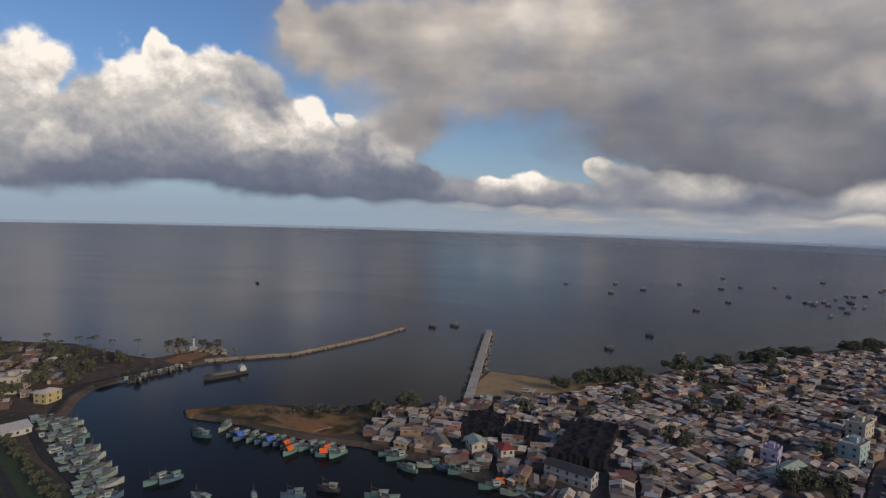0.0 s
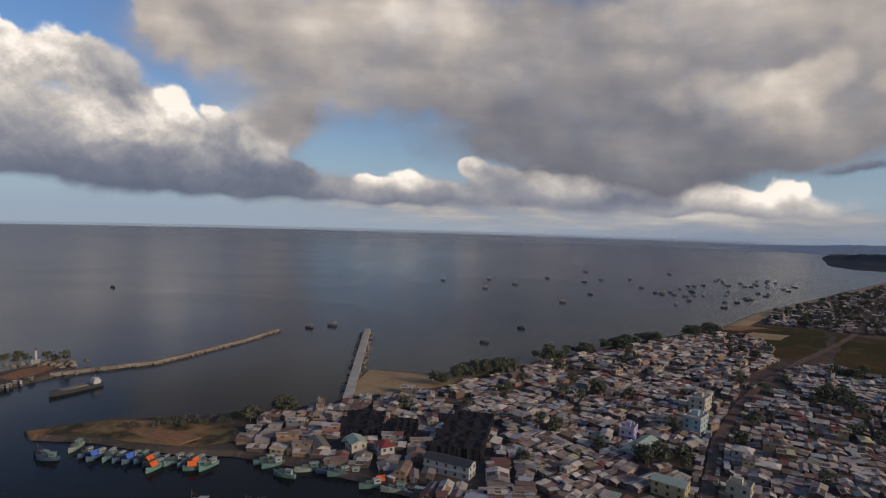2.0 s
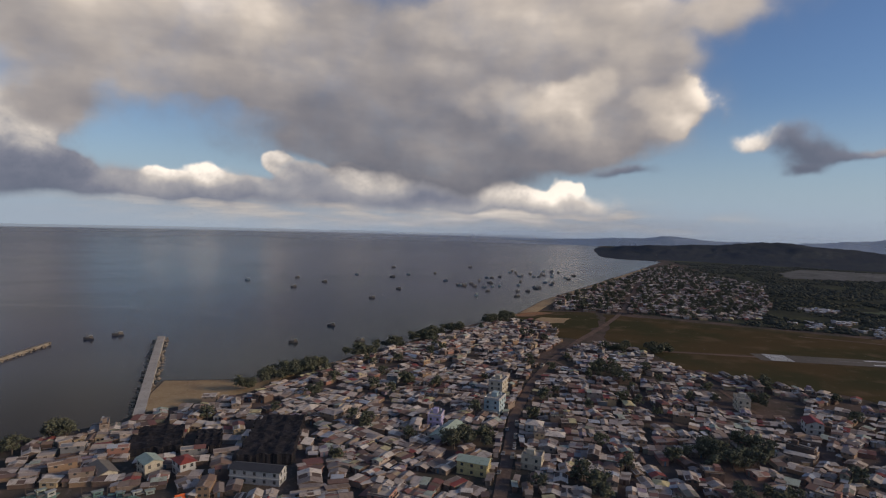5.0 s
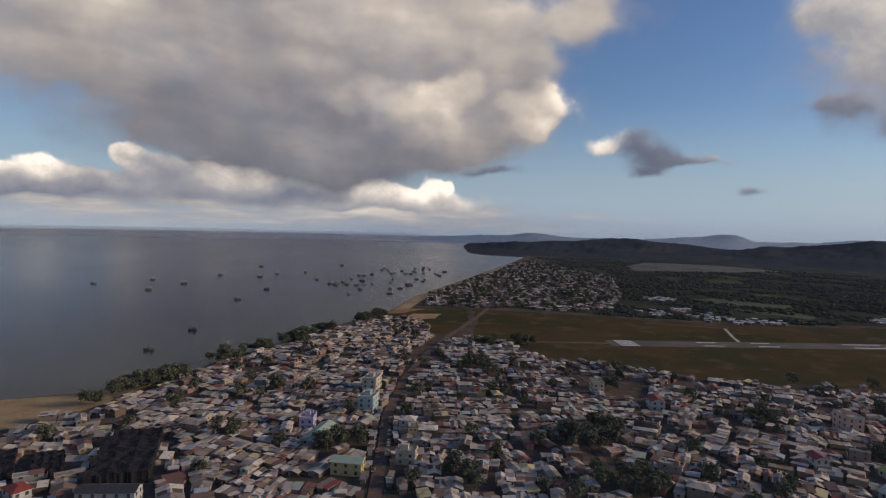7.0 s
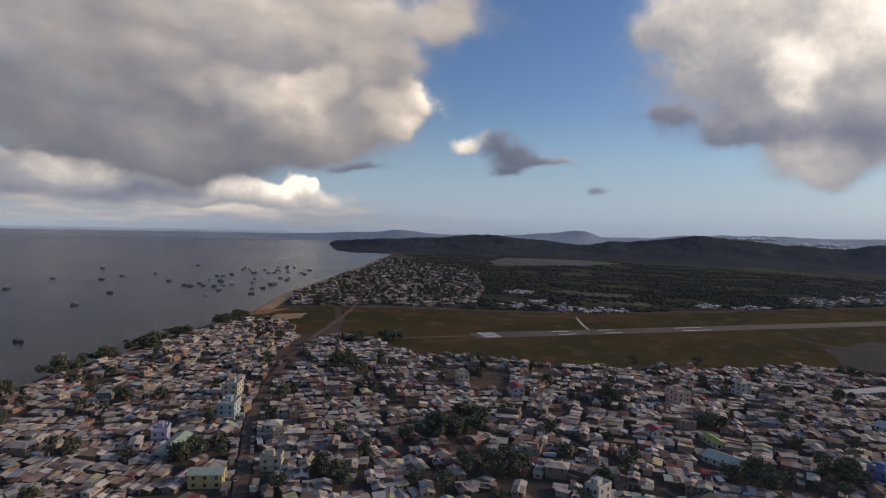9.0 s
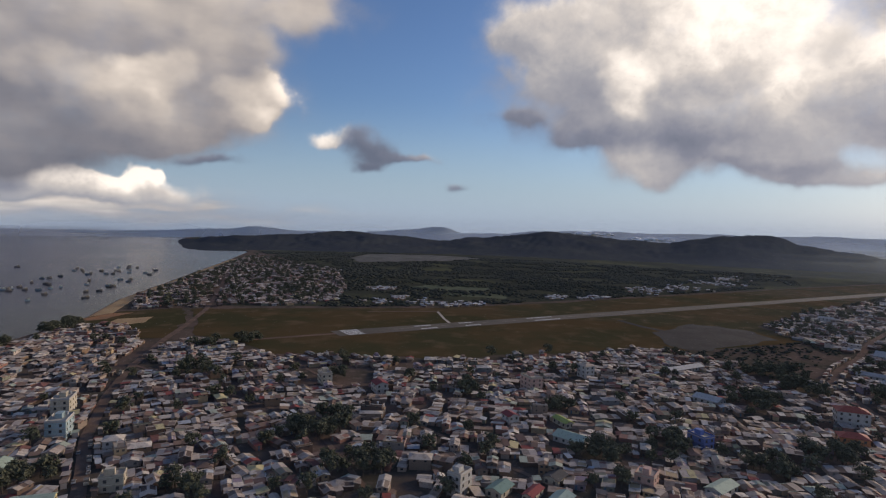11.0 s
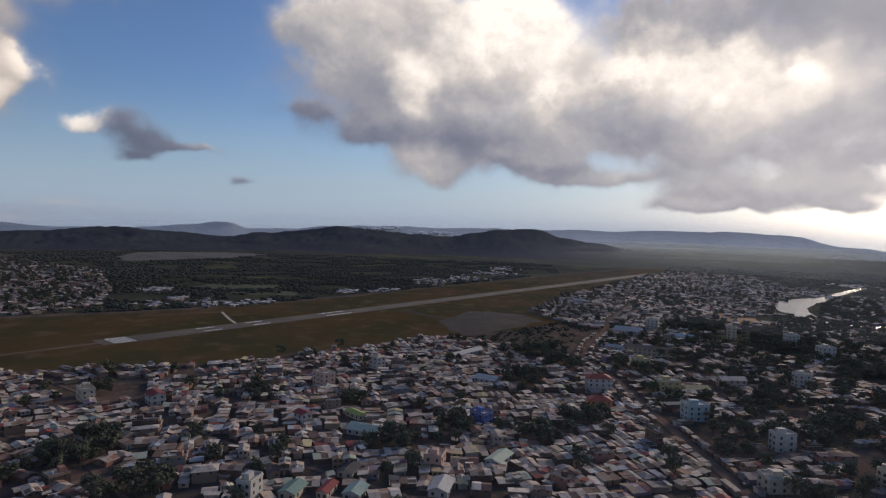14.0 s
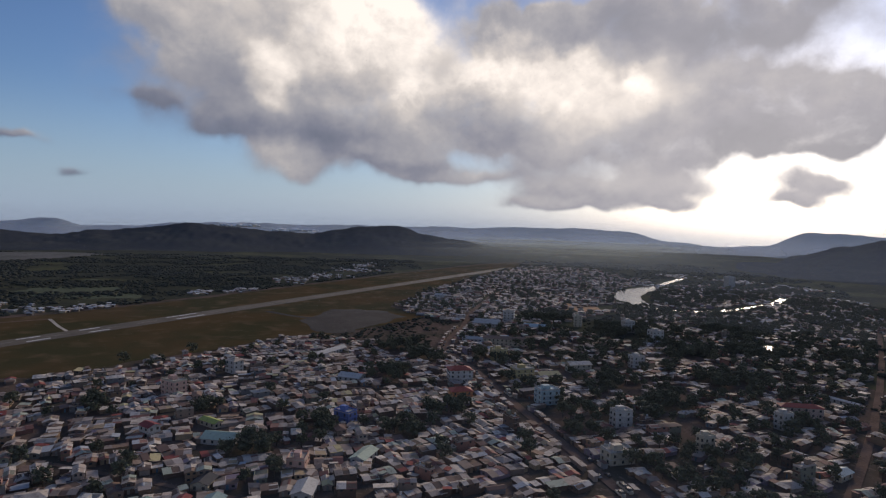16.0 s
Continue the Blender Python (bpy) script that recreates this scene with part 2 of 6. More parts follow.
deck_cover = N.step(body, 0.0, N.m("MULTIPLY_ADD", crisp, -0.45, 1.22))
tone = N.m("MULTIPLY", N.m("SUBTRACT", N.noise(N.v("MULTIPLY", way, (1, 1, 2.6)), 9.0, 3.0, 0.45), 0.5), 0.40)
relief = N.m("MULTIPLY", N.m("SUBTRACT", broad, broad_lit), N.m("MULTIPLY_ADD", crisp, 0.9, 0.5))
shine = N.m("MULTIPLY_ADD", shine, 1.38, -0.15)
deck_light = N.m("ADD", N.m("ADD", N.m("ADD", shine, relief), N.m("MULTIPLY", rise, 0.12)), tone, clamp=True)
mass, shine, crisp, rise = gather(HORIZON, False)
streak_cover = N.m("MULTIPLY", N.m("MINIMUM", mass, 1.0), N.step(long_noise, 0.34, 0.60, 0.45, 0.95))
streak_light = N.m("ADD", shine, N.m("MULTIPLY", N.m("SUBTRACT", long_noise, 0.5), 1.1), clamp=True)
# glare round the sun behind the clouds
sun_way = Vector((math.sin(radians(SUN_BEARING)) * math.cos(radians(4)), math.cos(radians(SUN_BEARING)) * math.cos(radians(4)), math.sin(radians(4))))
off = N.m("MULTIPLY", N.m("ARCCOSINE", N.v("DOT_PRODUCT", way, tuple(sun_way))), 57.2958)
glare = N.m("EXPONENT", N.m("MULTIPLY", N.m("POWER", N.m("DIVIDE", off, 9.0), 1.4), -1.0))
blue = N.mix(1.0, blue, N.mix(glare, (0, 0, 0, 1), (1.15, 1.05, 0.88, 1)), "ADD")
wide = N.m("EXPONENT", N.m("MULTIPLY", N.m("POWER", N.m("DIVIDE", off, 24.0), 1.6), -1.0))
low = N.m("MULTIPLY", wide, N.step(height, 9.0, 0.0))
blue = N.mix(1.0, blue, N.mix(low, (0, 0, 0, 1), (0.26, 0.23, 0.18, 1)), "ADD")
sheen = N.mix(wide, (0, 0, 0, 1), (0.27, 0.24, 0.20, 1))
both = blue
for part_cover, part_light, warm in ((streak_cover, streak_light, True), (heap_cover, heap_light, False), (deck_cover, deck_light, True)):
    both = N.mix(part_cover, both, N.mix(1.0, cloud_colour(part_light, warm), sheen, "ADD"))
# far haze at and below the horizon line
both = N.mix(N.step(height, 2.2, -1.3, 0.0, 0.62), both, N.mix(N.m("MULTIPLY", glare, 0.8), (*rgb(145, 156, 168), 1), (0.85, 0.80, 0.70, 1)))
both = N.mix(N.step(height, -1.38, -1.6), both, (*rgb(96, 106, 124), 1))
N.add("ShaderNodeOutputWorld", {0: N.add("ShaderNodeBackground", {0: both, 1: 1.0}).outputs[0]})
world.cycles.sampling_method = "MANUAL"
world.cycles.sample_map_resolution = 512

sun = new("sun", bpy.data.lights.new("sun", "SUN"))
sun.data.energy, sun.data.angle, sun.data.color = 2.2, radians(16), (1.0, 0.84, 0.64)
sb, se = radians(SUN_BEARING), radians(SUN_HEIGHT + 8)
sun.matrix_world = look(Vector((math.sin(sb) * math.cos(se), math.cos(sb) * math.cos(se), math.sin(se))) * 500, (0, 0, 0))
scene.view_settings.exposure = 0.0


# ---- materials ----
def material(name, colour, rough=0.85, bump=0.0, bump_scale=1.0, spec=0.3, metal=0.0):
    """colour: a triple or a function of the tree's short hand that returns a colour socket."""
    mat = bpy.data.materials.new(name)
    mat.use_nodes = True
    n = Nodes(mat.node_tree)
    base = colour(n) if callable(colour) else (*colour, 1)
    ins = {"Base Color": base, "Roughness": rough, "Specular IOR Level": spec, "Metallic": metal}
    if bump:
        at = n.add("ShaderNodeTexCoord").outputs["Object"]
        ins["Normal"] = n.add("ShaderNodeBump", {"Height": n.noise(at, bump_scale, 4.0), "Strength": bump, "Distance": 0.5}).outputs[0]
    n.add("ShaderNodeOutputMaterial", {0: n.add("ShaderNodeBsdfPrincipled", ins).outputs[0]})
    return mat


def place(n):
    return n.add("ShaderNodeNewGeometry").outputs["Position"]


def any_piece(n):
    """A number that differs from piece to piece."""
    a = n.add("ShaderNodeObjectInfo").outputs["Random"]
    b = n.add("ShaderNodeNewGeometry").outputs["Random Per Island"]
    return n.m("FRACT", n.m("ADD", a, b))


def stained(stops, dirt=(0.10, 0.085, 0.07), amount=0.55, scale=0.5):
    """Colours picked piece by piece, with streaks and dirt at two scales."""
    def make(n):
        base = n.ramp(any_piece(n), stops, True)
        at = place(n)
        big = n.step(n.noise(at, scale, 4.0), 0.48, 0.75, 0.0, amount)
        small = n.step(n.noise(at, scale * 5, 3.0), 0.5, 0.8, 0.0, amount * 0.6)
        return n.mix(small, n.mix(big, base, (*dirt, 1)), (*dirt, 1))
    return make


def mottled(a, b, c, big=0.02, small=0.3, mid=0.5):
    def make(n):
        at = place(n)
        x = n.mix(n.step(n.noise(at, big, 5.0), mid - 0.12, mid + 0.12), (*a, 1), (*b, 1))
        return n.mix(n.step(n.noise(at, small, 4.0), 0.5, 0.75, 0.0, 0.75), x, (*c, 1))
    return make


def water(name, deep, shoal, spec=0.16):
    mat = bpy.data.materials.new(name)
    mat.use_nodes = True
    n = Nodes(mat.node_tree)
    at = place(n)
    col = n.mix(n.step(n.noise(at, 0.004, 3.0), 0.4, 0.65), (*deep, 1), (*shoal, 1))
    # shallow, greener water along the beach
    off_shore = n.m("SUBTRACT", n.v("DOT_PRODUCT", at, (-0.39, 0.92, 0.0)), 367.0)
    col = n.mix(n.step(off_shore, 300.0, 0.0, 0.0, 0.9), col, (0.044, 0.060, 0.057, 1))
    # near-black base colour round the harbour, fading out between 170 and 330 m
    col = n.mix(n.step(n.v("LENGTH", n.v("SUBTRACT", at, (-60, 240, 0))), 330.0, 170.0), col, (0.004, 0.005, 0.007, 1))
    ripple = n.noise(n.v("MULTIPLY", at, (1, 0.6, 1)), 0.35, 3.0)
    swell = n.noise(n.v("MULTIPLY", at, (1, 0.5, 1)), 0.05, 3.0)
    tall = n.m("ADD", n.m("MULTIPLY", ripple, 0.35), swell)
    nor = n.add("ShaderNodeBump", {"Height": tall, "Strength": 0.0018, "Distance": 0.8}).outputs[0]
    calm = n.step(n.noise(n.v("MULTIPLY", at, (1, 2.2, 1)), 0.0035, 4.0), 0.42, 0.62, 0.19, 0.21)
    n.add("ShaderNodeOutputMaterial", {0: n.add("ShaderNodeBsdfPrincipled", {"Base Color": col, "Roughness": calm, "IOR": 1.33, "Specular IOR Level": spec, "Normal": nor}).outputs[0]})
    return mat


M_SEA = water("sea_water", (0.007, 0.021, 0.062), (0.010, 0.028, 0.056), 0.12)
M_RIVER = water("river_water", (0.03, 0.035, 0.035), (0.04, 0.045, 0.04), 0.9)
M_LAND = material("town_earth", mottled((0.130, 0.094, 0.076), (0.074, 0.066, 0.050), (0.19, 0.145, 0.118), 0.02, 0.25), 0.95, 0, 1, 0.0)
M_SAND = material("beach_sand", mottled((0.38, 0.26, 0.13), (0.31, 0.20, 0.10), (0.46, 0.34, 0.20), 0.04, 0.4), 0.95)
M_CLAY = material("orange_earth", mottled((0.30, 0.13, 0.05), (0.22, 0.12, 0.06), (0.36, 0.22, 0.12), 0.05, 0.3), 0.95)
M_GRASS = material("airfield_grass", mottled((0.092, 0.064, 0.032), (0.060, 0.056, 0.028), (0.150, 0.102, 0.060), 0.010, 0.035), 0.95, 0, 1, 0.0)
M_LAWN = material("green_field", mottled((0.036, 0.056, 0.022), (0.048, 0.066, 0.026), (0.060, 0.062, 0.032), 0.03, 0.3), 0.95)
M_DIRT = material("dirt_road", mottled((0.185, 0.128, 0.098), (0.140, 0.100, 0.078), (0.235, 0.172, 0.134), 0.05, 0.5), 0.95, 0, 1, 0.0)
M_ASPHALT = material("runway_asphalt", mottled((0.120, 0.100, 0.078), (0.092, 0.078, 0.062), (0.15, 0.128, 0.10), 0.02, 0.3), 0.9)


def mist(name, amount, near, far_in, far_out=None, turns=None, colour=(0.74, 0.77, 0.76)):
    """See-through sheet imitating thin mist: clear close by, thicker with distance from the camera over the harbour,
    with torn edges; turns: bearings between which it lies.
    """
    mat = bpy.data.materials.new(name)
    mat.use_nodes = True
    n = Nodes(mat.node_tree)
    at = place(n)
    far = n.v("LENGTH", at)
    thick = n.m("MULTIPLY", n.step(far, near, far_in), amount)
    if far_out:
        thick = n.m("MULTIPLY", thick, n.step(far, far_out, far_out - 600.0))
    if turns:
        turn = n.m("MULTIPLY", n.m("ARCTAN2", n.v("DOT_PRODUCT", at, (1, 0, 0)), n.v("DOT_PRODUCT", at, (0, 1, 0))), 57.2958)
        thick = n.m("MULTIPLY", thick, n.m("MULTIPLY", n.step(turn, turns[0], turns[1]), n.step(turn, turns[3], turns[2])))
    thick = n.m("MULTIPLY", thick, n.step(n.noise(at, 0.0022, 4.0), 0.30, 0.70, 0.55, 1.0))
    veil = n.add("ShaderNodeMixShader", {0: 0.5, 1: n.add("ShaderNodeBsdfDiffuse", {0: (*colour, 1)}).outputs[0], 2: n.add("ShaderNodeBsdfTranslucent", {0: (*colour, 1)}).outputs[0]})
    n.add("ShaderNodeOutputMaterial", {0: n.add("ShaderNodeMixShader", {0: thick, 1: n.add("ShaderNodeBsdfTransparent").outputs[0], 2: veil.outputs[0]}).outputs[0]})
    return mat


# haze put into sheet opacity: brightens the far plain, softens the sea horizon
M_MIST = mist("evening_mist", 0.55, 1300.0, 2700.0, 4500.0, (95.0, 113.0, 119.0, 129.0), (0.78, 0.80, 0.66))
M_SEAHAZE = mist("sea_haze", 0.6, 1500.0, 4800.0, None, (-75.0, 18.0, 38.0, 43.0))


def air(name, amount, top, turns, plain):
    """A thin see-through layer imitating hazy air: it scatters light both ways and thins out upwards."""
    mat = bpy.data.materials.new(name)
    mat.use_nodes = True
    n = Nodes(mat.node_tree)
    at = place(n)
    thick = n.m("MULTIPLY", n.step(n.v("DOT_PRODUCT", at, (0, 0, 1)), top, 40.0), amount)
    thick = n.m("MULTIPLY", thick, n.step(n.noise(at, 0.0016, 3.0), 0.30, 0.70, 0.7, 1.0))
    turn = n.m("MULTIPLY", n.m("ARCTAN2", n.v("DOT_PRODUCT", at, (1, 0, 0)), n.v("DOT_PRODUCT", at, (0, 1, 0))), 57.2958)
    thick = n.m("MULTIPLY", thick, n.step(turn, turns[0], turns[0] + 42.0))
    # extra haze put in towards the sun's bearing, to brighten the river plain
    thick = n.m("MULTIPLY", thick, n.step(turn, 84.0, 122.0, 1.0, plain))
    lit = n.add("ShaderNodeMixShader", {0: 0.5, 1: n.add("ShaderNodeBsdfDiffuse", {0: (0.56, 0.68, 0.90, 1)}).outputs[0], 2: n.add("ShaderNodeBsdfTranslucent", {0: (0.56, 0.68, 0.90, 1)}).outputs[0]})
    n.add("ShaderNodeOutputMaterial", {0: n.add("ShaderNodeMixShader", {0: thick, 1: n.add("ShaderNodeBsdfTransparent").outputs[0], 2: lit.outputs[0]}).outputs[0]})
    return mat


M_APRON = material("apron_concrete", mottled((0.047, 0.044, 0.043), (0.036, 0.033, 0.033), (0.072, 0.066, 0.063), 0.03, 0.3), 0.9, 0, 1, 0.1)
M_FADED = material("faded_marking", mottled((0.30, 0.28, 0.25), (0.22, 0.20, 0.18), (0.15, 0.135, 0.12), 0.1, 0.6), 0.8)
M_MARK = material("white_marking", mottled((0.75, 0.74, 0.70), (0.62, 0.61, 0.58), (0.5, 0.49, 0.46), 0.1, 0.6), 0.7)
# canopy greens shifted lighter and bluer, with distance haze mixed into the colour
M_FOREST_HAZED = material("hazed_forest_canopy", mottled((0.046, 0.052, 0.061), (0.057, 0.062, 0.064), (0.034, 0.040, 0.048), 0.006, 0.05), 1.0, 0.6, 0.08, 0.0)
# aerial haze put into the base colour: pale blue-grey instead of woodland green
M_FAR_HAZED = material("far_hills_hazed", mottled((0.24, 0.28, 0.32), (0.20, 0.25, 0.29), (0.28, 0.31, 0.34), 0.003, 0.02), 1.0, 0.0, 1, 0.0)
M_FLOOR = material("wooded_ground", mottled((0.052, 0.055, 0.040), (0.088, 0.090, 0.050), (0.040, 0.043, 0.033), 0.006, 0.03, 0.57), 1.0, 0.5, 0.1, 0.0)
M_BARE = material("bare_fields", mottled((0.085, 0.080, 0.075), (0.050, 0.052, 0.042), (0.13, 0.12, 0.115), 0.012, 0.05), 0.95)
M_LEAF = material("leaves", lambda n: n.mix(n.step(n.noise(place(n), 1.2, 3.0), 0.35, 0.7), n.ramp(any_piece(n), [(0, (0.070, 0.075, 0.052)), (0.35, (0.090, 0.095, 0.058)), (0.65, (0.080, 0.082, 0.062)), (0.85, (0.110, 0.112, 0.068))], True), (0.118, 0.120, 0.078, 1)), 0.9, 0, 1, 0.05)
M_CANOPY = material("wood_canopy", mottled((0.064, 0.066, 0.050), (0.050, 0.054, 0.044), (0.088, 0.090, 0.058), 0.012, 0.15), 1.0, 0.8, 0.5, 0.0)
M_BARK = material("bark", mottled((0.12, 0.09, 0.07), (0.08, 0.065, 0.05), (0.17, 0.14, 0.11), 0.5, 4), 0.95)
ROOFS = [(0.0, (0.42, 0.395, 0.37)), (0.10, (0.35, 0.315, 0.295)), (0.20, (0.20, 0.145, 0.12)), (0.28, (0.50, 0.475, 0.445)), (0.36, (0.15, 0.105, 0.095)), (0.43, (0.40, 0.36, 0.335)), (0.53, (0.27, 0.22, 0.19)),
         (0.60, (0.55, 0.53, 0.50)), (0.67, (0.24, 0.215, 0.205)), (0.74, (0.43, 0.38, 0.33)), (0.81, (0.17, 0.085, 0.08)), (0.87, (0.31, 0.37, 0.33)), (0.90, (0.24, 0.07, 0.065)), (0.925, (0.33, 0.38, 0.45)), (0.95, (0.46, 0.43, 0.26)), (0.97, (0.47, 0.45, 0.42))]
ROOFS = [(p, (r * 1.17, g * 1.08, b * 0.98)) for p, (r, g, b) in ROOFS]
M_ROOF = material("corrugated_roof", stained(ROOFS, (0.14, 0.10, 0.08), 0.6, 0.35), 0.8, 0.2, 1.5, 0.12)
WALLS = [(0.0, (0.30, 0.26, 0.22)), (0.18, (0.16, 0.12, 0.10)), (0.34, (0.46, 0.43, 0.39)), (0.44, (0.32, 0.24, 0.165)), (0.56, (0.13, 0.10, 0.085)),
         (0.70, (0.26, 0.30, 0.33)), (0.75, (0.38, 0.22, 0.18)), (0.82, (0.50, 0.43, 0.28)), (0.88, (0.24, 0.28, 0.23)), (0.92, (0.30, 0.27, 0.36)), (0.95, (0.60, 0.58, 0.55))]
WALLS = [(p, (r * 0.80, g * 0.70, b * 0.65)) for p, (r, g, b) in WALLS]
M_WALL = material("painted_wall", stained(WALLS, (0.14, 0.12, 0.10), 0.5, 0.4), 0.85)
M_CONCRETE = material("grey_concrete", mottled((0.48, 0.43, 0.36), (0.39, 0.345, 0.29), (0.29, 0.255, 0.22), 0.08, 0.9), 0.9)
M_GLASS = material("dark_window", stained([(0, (0.05, 0.055, 0.06)), (0.5, (0.08, 0.075, 0.07)), (0.8, (0.12, 0.11, 0.10))], (0.02, 0.02, 0.02), 0.3), 0.25, 0, 1, 0.5)
M_DOOR = material("door_paint", stained([(0, (0.12, 0.08, 0.06)), (0.3, (0.10, 0.16, 0.22)), (0.6, (0.25, 0.24, 0.22))]), 0.7)
M_NET = material("black_shade_net", mottled((0.014, 0.013, 0.015), (0.022, 0.020, 0.023), (0.044, 0.040, 0.043), 0.10, 0.45), 0.9, 0.6, 0.6, 0.1)
M_ROCK = material("breakwater_rock", stained([(0, (0.24, 0.19, 0.14)), (0.4, (0.17, 0.14, 0.11)), (0.7, (0.29, 0.24, 0.18))], (0.08, 0.07, 0.055), 0.5, 0.8), 0.95)
M_MOLE = material("mole_concrete", mottled((0.26, 0.225, 0.18), (0.20, 0.17, 0.135), (0.15, 0.13, 0.105), 0.06, 0.7), 0.95, 0, 1, 0.1)
M_BOATWHITE = material("faded_white_paint", stained([(0.0, (0.38, 0.40, 0.38)), (0.4, (0.27, 0.32, 0.29)), (0.75, (0.30, 0.35, 0.29))], (0.12, 0.11, 0.10), 0.6, 0.8), 0.8)
M_STEEL = material("tank_steel", mottled((0.42, 0.43, 0.45), (0.34, 0.35, 0.37), (0.5, 0.5, 0.5), 0.5, 3.0), 0.7, 0, 1, 0.3, 0.2)


def paint(name, colour, rough=0.7):
    return material(name, stained([(0.0, colour), (0.5, tuple(c * 0.9 for c in colour))], tuple(c * 0.35 for c in colour), 0.45, 0.6), rough)


M_TEAL, M_HULLBLUE, M_WHITE = paint("teal_paint", (0.12, 0.22, 0.20)), paint("blue_hull_paint", (0.07, 0.12, 0.18)), paint("white_paint", (0.46, 0.45, 0.43))
M_ORANGE, M_RED, M_TARP = paint("orange_tarpaulin", (0.75, 0.14, 0.03)), paint("red_paint", (0.24, 0.045, 0.045)), paint("blue_tarpaulin", (0.06, 0.14, 0.50))
M_PINK, M_YELLOW, M_CREAM = paint("pink_paint", (0.55, 0.36, 0.30)), paint("yellow_paint", (0.48, 0.40, 0.20)), paint("cream_paint", (0.48, 0.43, 0.34))
M_LTBLUE, M_GREENROOF, M_DECK = paint("light_blue_paint", (0.33, 0.43, 0.46)), paint("pale_green_roof", (0.40, 0.48, 0.38)), paint("boat_deck", (0.22, 0.19, 0.15))
M_RUST, M_LILAC, M_BRICKRED = paint("dark_ship_paint", (0.05, 0.05, 0.055)), paint("lilac_paint", (0.42, 0.38, 0.56)), paint("red_tile_roof", (0.30, 0.06, 0.045))
M_FOAM = water("wake_water", (0.05, 0.06, 0.07), (0.08, 0.09, 0.10), 0.32)


# ---- mesh helpers ----
def mesh_of(name, verts, faces, mats, index=None, smooth=False):
    me = bpy.data.meshes.new(name)
    me.from_pydata(verts, [], faces)
    for mat in mats:
        me.materials.append(mat)
    if index is not None:
        me.polygons.foreach_set("material_index", index)
    if smooth:
        me.polygons.foreach_set("use_smooth", [True] * len(me.polygons))
    me.update()
    return me


def part(name, me, parent, label="", m=None):
    ob = new(name, me)
    ob.parent = parent
    if m is not None:
        ob.matrix_basis = m
    return tagged(ob, label)


class Shape:
    """Collects vertices and faces of one mesh."""

    def __init__(self):
        self.v, self.f = [], []

    def box(self, x0, y0, z0, x1, y1, z1):
        b = len(self.v)
        self.v += [(x0, y0, z0), (x1, y0, z0), (x1, y1, z0), (x0, y1, z0), (x0, y0, z1), (x1, y0, z1), (x1, y1, z1), (x0, y1, z1)]
        self.f += [tuple(b + i for i in q) for q in ((0, 3, 2, 1), (4, 5, 6, 7), (0, 1, 5, 4), (1, 2, 6, 5), (2, 3, 7, 6), (3, 0, 4, 7))]
        return self

    def prism(self, ring, z0, z1):
        b, n = len(self.v), len(ring)
        self.v += [(x, y, z0) for x, y in ring] + [(x, y, z1) for x, y in ring]
        self.f += [tuple(b + i for i in reversed(range(n))), tuple(b + n + i for i in range(n))]
        self.f += [(b + i, b + (i + 1) % n, b + n + (i + 1) % n, b + n + i) for i in range(n)]
        return self

    def tube(self, p, q, r0, r1, n=6):
        p, q = Vector(p), Vector(q)
        turn = (q - p).to_track_quat("Z", "Y").to_matrix()
        b = len(self.v)
        for c, r in ((p, r0), (q, r1)):
            self.v += [tuple(c + turn @ Vector((math.cos(i * math.tau / n) * r, math.sin(i * math.tau / n) * r, 0))) for i in range(n)]
        self.f += [(b + i, b + (i + 1) % n, b + n + (i + 1) % n, b + n + i) for i in range(n)]
        self.f += [tuple(b + n + i for i in range(n)), tuple(b + i for i in reversed(range(n)))]
        return self

    def loft(self, rings, caps=True):
        b, n = len(self.v), len(rings[0])
        for r in rings:
            self.v += r
        for k in range(len(rings) - 1):
            self.f += [(b + k * n + i, b + k * n + (i + 1) % n, b + (k + 1) * n + (i + 1) % n, b + (k + 1) * n + i) for i in range(n)]
        if caps:
            self.f += [tuple(b + i for i in reversed(range(n))), tuple(b + (len(rings) - 1) * n + i for i in range(n))]
        return self

    def clump(self, c, r, rng, squash=0.8):
        """A lumpy ball of foliage."""
        b = len(self.v)
        for x, y, z in ICO_V:
            s = r * rng.uniform(0.7, 1.25)
            self.v.append((c[0] + x * s, c[1] + y * s, c[2] + z * s * squash))
        self.f += [tuple(b + i for i in q) for q in ICO_F]
        return self

    def mesh(self, name, *mats, smooth=False):
        return mesh_of(name, self.v, self.f, mats, smooth=smooth)


_p = (1 + 5 ** 0.5) / 2
ICO_V = [Vector(q).normalized() for q in ((-1, _p, 0), (1, _p, 0), (-1, -_p, 0), (1, -_p, 0), (0, -1, _p), (0, 1, _p), (0, -1, -_p), (0, 1, -_p), (_p, 0, -1), (_p, 0, 1), (-_p, 0, -1), (-_p, 0, 1))]
ICO_F = [(0, 11, 5), (0, 5, 1), (0, 1, 7), (0, 7, 10), (0, 10, 11), (1, 5, 9), (5, 11, 4), (11, 10, 2), (10, 7, 6), (7, 1, 8),
         (3, 9, 4), (3, 4, 2), (3, 2, 6), (3, 6, 8), (3, 8, 9), (4, 9, 5), (2, 4, 11), (6, 2, 10), (8, 6, 7), (9, 8, 1)]


def inside(x, y, poly):
    hit = False
    for (x0, y0), (x1, y1) in zip(poly, poly[1:] + poly[:1]):
        if (y0 > y) != (y1 > y) and x < (x1 - x0) * (y - y0) / (y1 - y0) + x0:
            hit = not hit
    return hit


